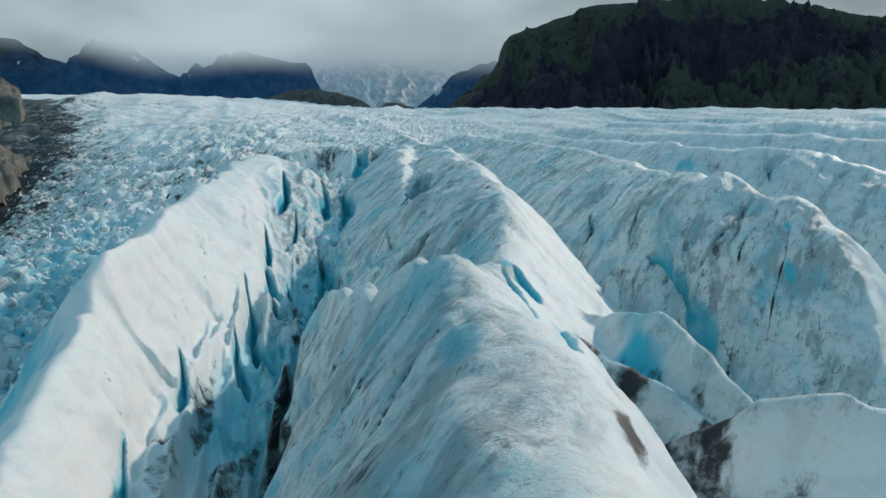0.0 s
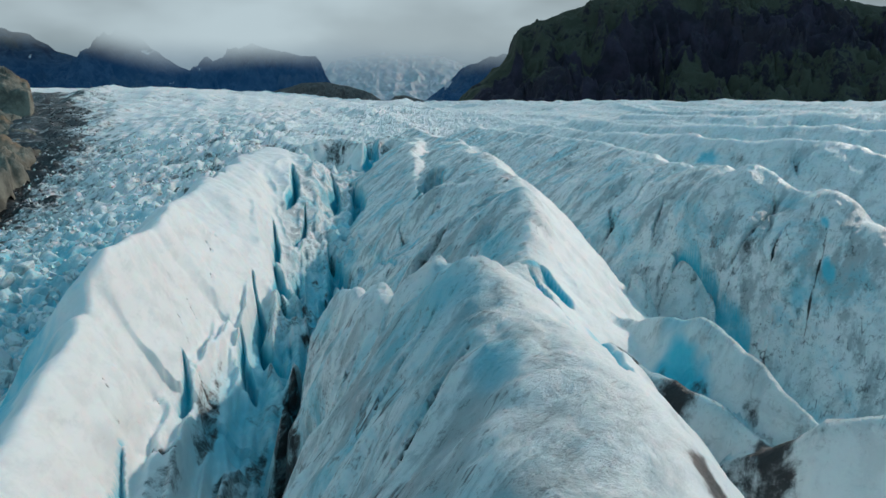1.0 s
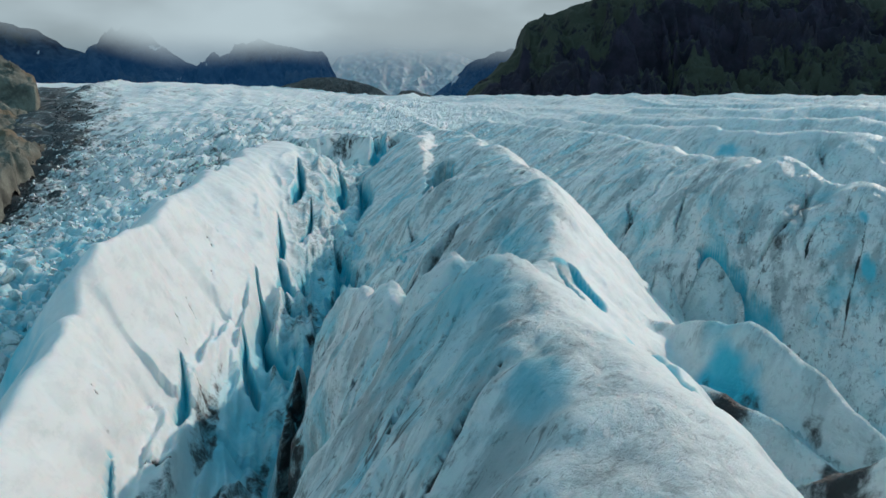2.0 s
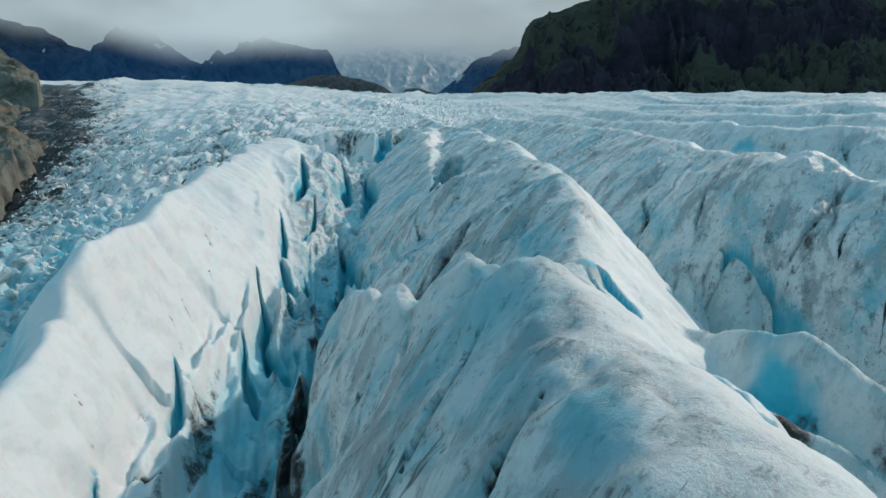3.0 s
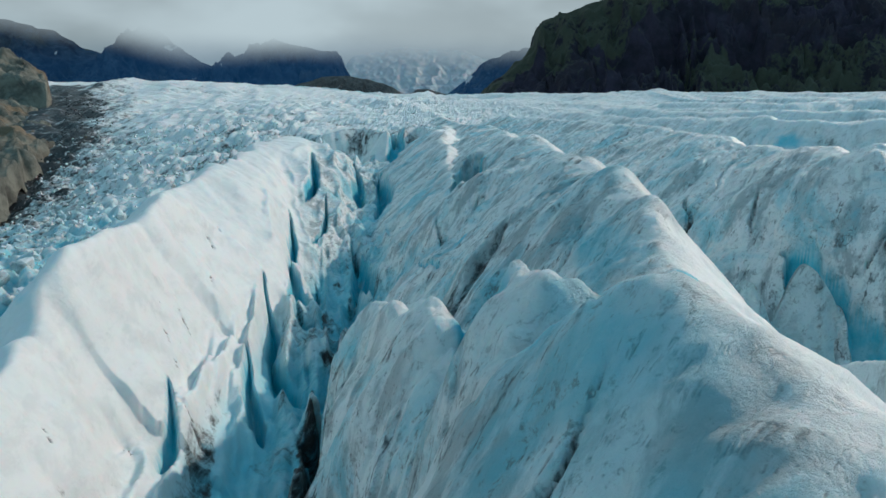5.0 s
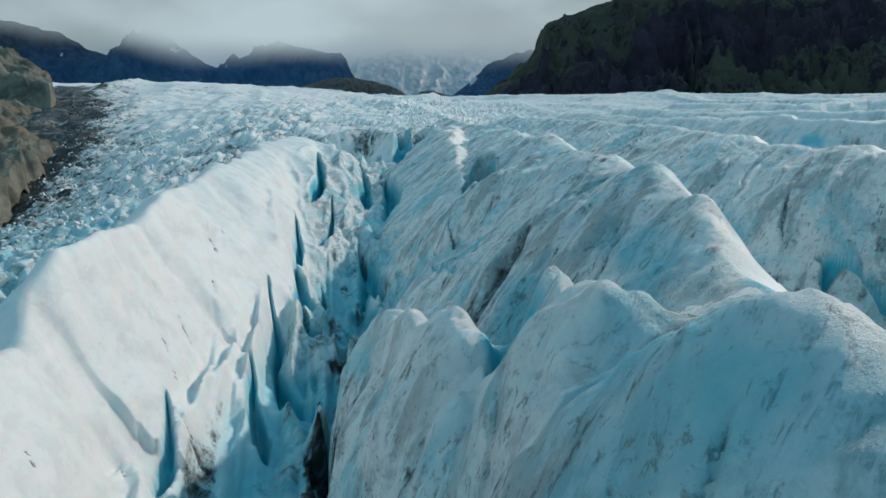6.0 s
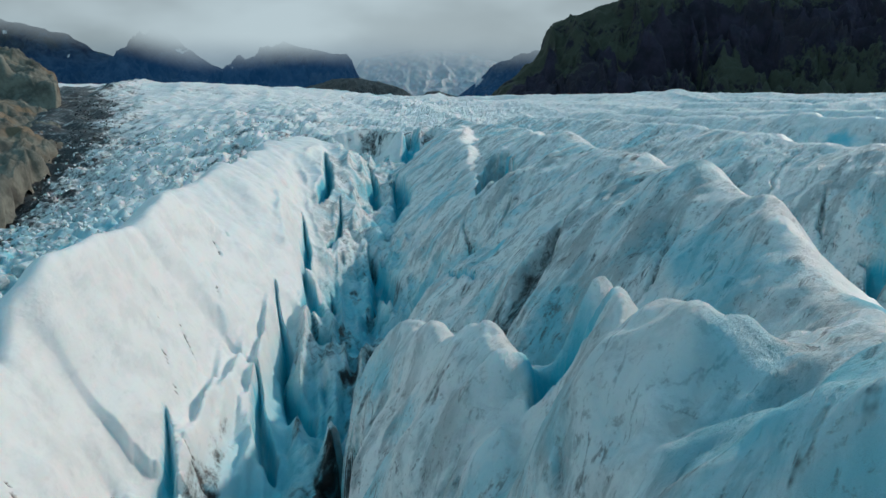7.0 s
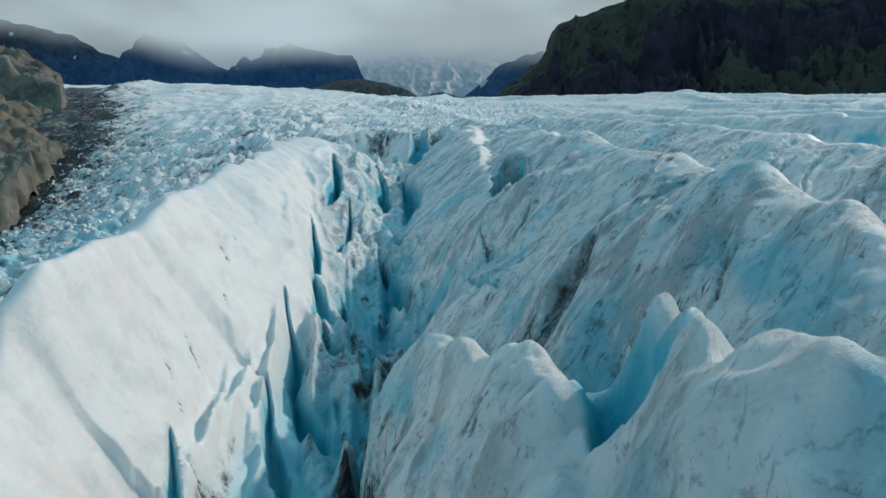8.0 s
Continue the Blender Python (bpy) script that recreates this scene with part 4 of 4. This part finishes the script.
# ---- rock margin ----
def rock_slope():
    """The valley side: low ledges that climb away from the ice to a blunt cliff."""
    v, n = np.meshgrid(np.linspace(60, 262, 260), np.linspace(0, 1, 170))
    foot_x = np.interp(v, [60, 120, 135, 165, 178, 190, 215, 229, 245, 262], [-60, -85, -90, -101, -106, -114, -129, -137, -146, -170])
    foot_z = np.interp(v, [60, 120, 135, 165, 178, 190, 215, 229, 262], [-6, -4, -3, 2, 4, 5, 8, 11, 15])
    out = 130 * n ** 1.6
    X, Y = foot_x - out + 1.5 * fbm(v / 6, n * 9, 3, 211), v + 0.12 * out + 1.2 * fbm(v / 5, n * 8, 3, 221)
    cliff = smooth(Y + 0.10 * X, 203, 209) * smooth(out, 0.3, 3.0) * (1 - smooth(Y, 252, 262))
    slab = smooth(out, 0.2, 2.2) * 2.2 * smooth(fbm(X / 20, Y / 14, 2, 231), -0.35, -0.1)
    Z = foot_z - 2.5 + 2.5 * smooth(out, 0, 1.2) + 0.30 * out + slab + cliff * (10.5 + 1.6 * vnoise(X / 6, Y / 6, 235))
    Z = Z + 2.2 * (np.abs(fbm(X / 9, Y / 9, 5, 201, 0.6)) - 0.3) + 0.8 * ridged(X / 4, Y / 4, 4, 205) * 0.6
    high = (Y + 0.10 * X)[:-1, :-1] > 204
    whole = tagged(new("rock_outcrop"), "weathered grey-brown rock ledges at the edge of the glacier", "rock")
    for name, keep in (("cliff", high), ("ledge", ~high)):
        part = new(name, grid_mesh(name, X, Y, Z, OUTCROP, keep))
        part.parent = whole
    return whole


rock_slope()


# ---- loose ice ----
def ice_chunk(name, seed):
    """A blunt broken block of ice with flat faces and worn corners."""
    rnd = random.Random(seed)
    bm = bmesh.new()
    for _ in range(14):
        v = Vector((rnd.gauss(0, 1), rnd.gauss(0, 1), rnd.gauss(0, 1))).normalized()
        bm.verts.new((v.x * rnd.uniform(0.7, 1.1), v.y * rnd.uniform(0.5, 0.9), v.z * rnd.uniform(0.6, 1.0)))
    bmesh.ops.convex_hull(bm, input=bm.verts)
    bmesh.ops.delete(bm, geom=[v for v in bm.verts if not v.link_faces], context="VERTS")
    bmesh.ops.bevel(bm, geom=bm.edges[:] + bm.verts[:], offset=0.07, segments=1, affect="EDGES")
    me = bpy.data.meshes.new(name)
    bm.to_mesh(me)
    bm.free()
    at = me.attributes.new("blue", "FLOAT", "POINT")
    at.data.foreach_set("value", np.full(len(me.vertices), 0.15, np.float32))
    at = me.attributes.new("ash", "FLOAT", "POINT")
    at.data.foreach_set("value", np.full(len(me.vertices), 0.6, np.float32))
    me.materials.append(ICE)
    return me


def ice_fin(x, y, z, wide, tall, lean, turn, seed):
    """An upright shark-fin of ice, thick at its foot and thin at its rim."""
    u, v = np.meshgrid(np.linspace(-1, 1, 40), np.linspace(0, 1, 30))
    prof = np.clip(1 - np.abs(u + 0.25) ** 1.6 / np.where(u < -0.25, 0.62, 1.4), 0, 1)
    h = tall * v * (0.12 + 0.88 * prof)
    thick = (0.9 - 0.75 * v) * (1 - 0.6 * np.abs(u)) * 0.9
    bump = 0.16 * fbm(u * 3, v * 4, 3, seed)
    front = np.stack([u * wide, -thick + lean * v + bump, h], -1)
    back = np.stack([u * wide, thick + lean * v + bump, h], -1)[:, ::-1]
    ring = np.concatenate([front, back, front[:, :1]], 1)
    fin = tagged(new("ice_fin"), "thin upright ice fin leaning on the ridge side", "ice fin", "ice fins")
    fin.matrix_world = pose(x, y, z, 0, 0, turn)
    for name, side in (("sunlit_face", ring[:, 39:]), ("shaded_face", ring[:, :40])):
        a, c = side[..., 0], side[..., 2]
        stain = 0.5 * smooth(np.abs(a - 0.1), 0.35, 0.1) * smooth(c, 0, 1)
        new(name, grid_mesh(name, a, side[..., 1], c, ICE, None, (a + seed, c), (("blue", 0.2 + 0 * a), ("dirt", stain), ("ash", 0.5 + 0 * a)))).parent = fin
    return fin


ice_fin(12.9, 38.4, 2.2, 2.1, 5.3, 0.9, -8, 3)
ice_fin(10.1, 37.6, 2.6, 1.5, 4.4, 0.7, 6, 8)

CHUNKS = [ice_chunk("ice_block", 40 + k) for k in range(8)]
rng = random.Random(12)
spots = []
while len(spots) < 210:
    yy = 34 + 96 * rng.random() ** 1.2
    xx = -24 - 0.16 * (yy - 34) - rng.random() * (16 + 0.35 * (yy - 34))
    spots.append((xx, yy, rng.uniform(0.45, 1.0) * (1.0 if rng.random() < 0.8 else 1.9)))
tops = glacier(np.array([p[0] for p in spots]), np.array([p[1] for p in spots]))[0]
for k, ((xx, yy, size), zz) in enumerate(zip(spots, tops)):
    ob = new("ice_block", CHUNKS[k % len(CHUNKS)])
    ob.matrix_world = pose(xx, yy, zz + 0.02 * size, rng.uniform(-25, 25), rng.uniform(-25, 25), rng.uniform(0, 360)) @ Matrix.Diagonal((size, size, size * rng.uniform(0.8, 1.3), 1))
    tagged(ob, "tilted pale blue block of broken glacier ice", "ice block", "ice blocks on the broken margin")


# ---- debris on the margin ----
def boulder_mesh(seed):
    """An angular boulder with chipped edges."""
    rnd = random.Random(seed)
    bm = bmesh.new()
    for _ in range(18):
        v = Vector((rnd.gauss(0, 1), rnd.gauss(0, 1), rnd.gauss(0, 1))).normalized()
        bm.verts.new((v.x * rnd.uniform(0.8, 1.1), v.y * rnd.uniform(0.6, 0.9), v.z * rnd.uniform(0.5, 0.8)))
    bmesh.ops.convex_hull(bm, input=bm.verts)
    bmesh.ops.delete(bm, geom=[v for v in bm.verts if not v.link_faces], context="VERTS")
    bmesh.ops.bevel(bm, geom=bm.edges[:] + bm.verts[:], offset=0.05, segments=1, affect="EDGES")
    me = bpy.data.meshes.new("boulder")
    bm.to_mesh(me)
    bm.free()
    me.materials.append(DEBRIS if seed % 3 else OUTCROP)
    return me


ROCKS = [boulder_mesh(70 + k) for k in range(7)]
spots = []
while len(spots) < 55:
    yy = rng.uniform(105, 235)
    ex = np.interp(yy, [80, 130, 150, 186, 228, 260], [-76, -91, -98, -107, -130, -150])
    spots.append((ex - 1 + 13 * rng.random(), yy, rng.uniform(0.25, 0.6)))
tops = glacier(np.array([p[0] for p in spots]), np.array([p[1] for p in spots]))[0]
for k, ((xx, yy, size), zz) in enumerate(zip(spots, tops)):
    ob = new("boulder", ROCKS[k % len(ROCKS)])
    ob.matrix_world = pose(xx, yy, zz + 0.2 * size, rng.uniform(-20, 20), rng.uniform(-20, 20), rng.uniform(0, 360)) @ Matrix.Diagonal((size, size, size, 1))
    tagged(ob, "dark angular boulder lying on the dirty ice margin", "boulder", "boulders of the moraine")


def scatter(name, points, material, label, category, seed):
    """Many small broken pieces, strewn over the ice as one sheet of rubble."""
    rnd = np.random.default_rng(seed)
    cube = np.array([(x, y, z) for x in (-1, 1) for y in (-1, 1) for z in (-1, 1)], float)
    quad = np.array([(0, 1, 3, 2), (4, 6, 7, 5), (0, 4, 5, 1), (2, 3, 7, 6), (0, 2, 6, 4), (1, 5, 7, 3)])
    n = len(points)
    turn = rnd.normal(size=(n, 3, 3))
    turn = np.linalg.qr(turn)[0]
    shape = cube[None] * rnd.uniform(0.45, 1.0, (n, 8, 1)) * rnd.uniform(0.5, 1.0, (n, 1, 3))
    verts = np.einsum("nij,nkj->nki", turn, shape) * points[:, None, 3:4] + points[:, None, :3]
    faces = (quad[None] + 8 * np.arange(n)[:, None, None]).reshape(-1, 4)
    me = bpy.data.meshes.new(name)
    me.from_pydata(verts.reshape(-1, 3).tolist(), [], faces.tolist())
    at = me.attributes.new("blue", "FLOAT", "POINT")
    at.data.foreach_set("value", np.full(8 * n, 0.08, np.float32))
    me.materials.append(material)
    return tagged(new(name, me), label, category, kind="stuff")


nr = np.random.default_rng(5)
yy = nr.uniform(100, 238, 1500)
xx = np.interp(yy, [80, 130, 150, 186, 228, 260], [-76, -91, -98, -107, -130, -150]) - 2 + 13 * nr.random(1500) ** 1.5
scatter("moraine_rubble", np.stack([xx, yy, glacier(xx, yy)[0] + 0.05, nr.uniform(0.08, 0.26, 1500)], -1), DEBRIS, "dark wet stones strewn over the dirty ice margin", "rubble", 6)
yy = 30 + 150 * nr.random(2600)
xx = -23 - 0.17 * (yy - 34) - nr.random(2600) * (18 + 0.3 * (yy - 34))
scatter("ice_rubble", np.stack([xx, yy, glacier(xx, yy)[0] + 0.05, nr.uniform(0.15, 0.5, 2600)], -1), ICE, "small broken pieces of white and blue ice", "ice rubble", 7)
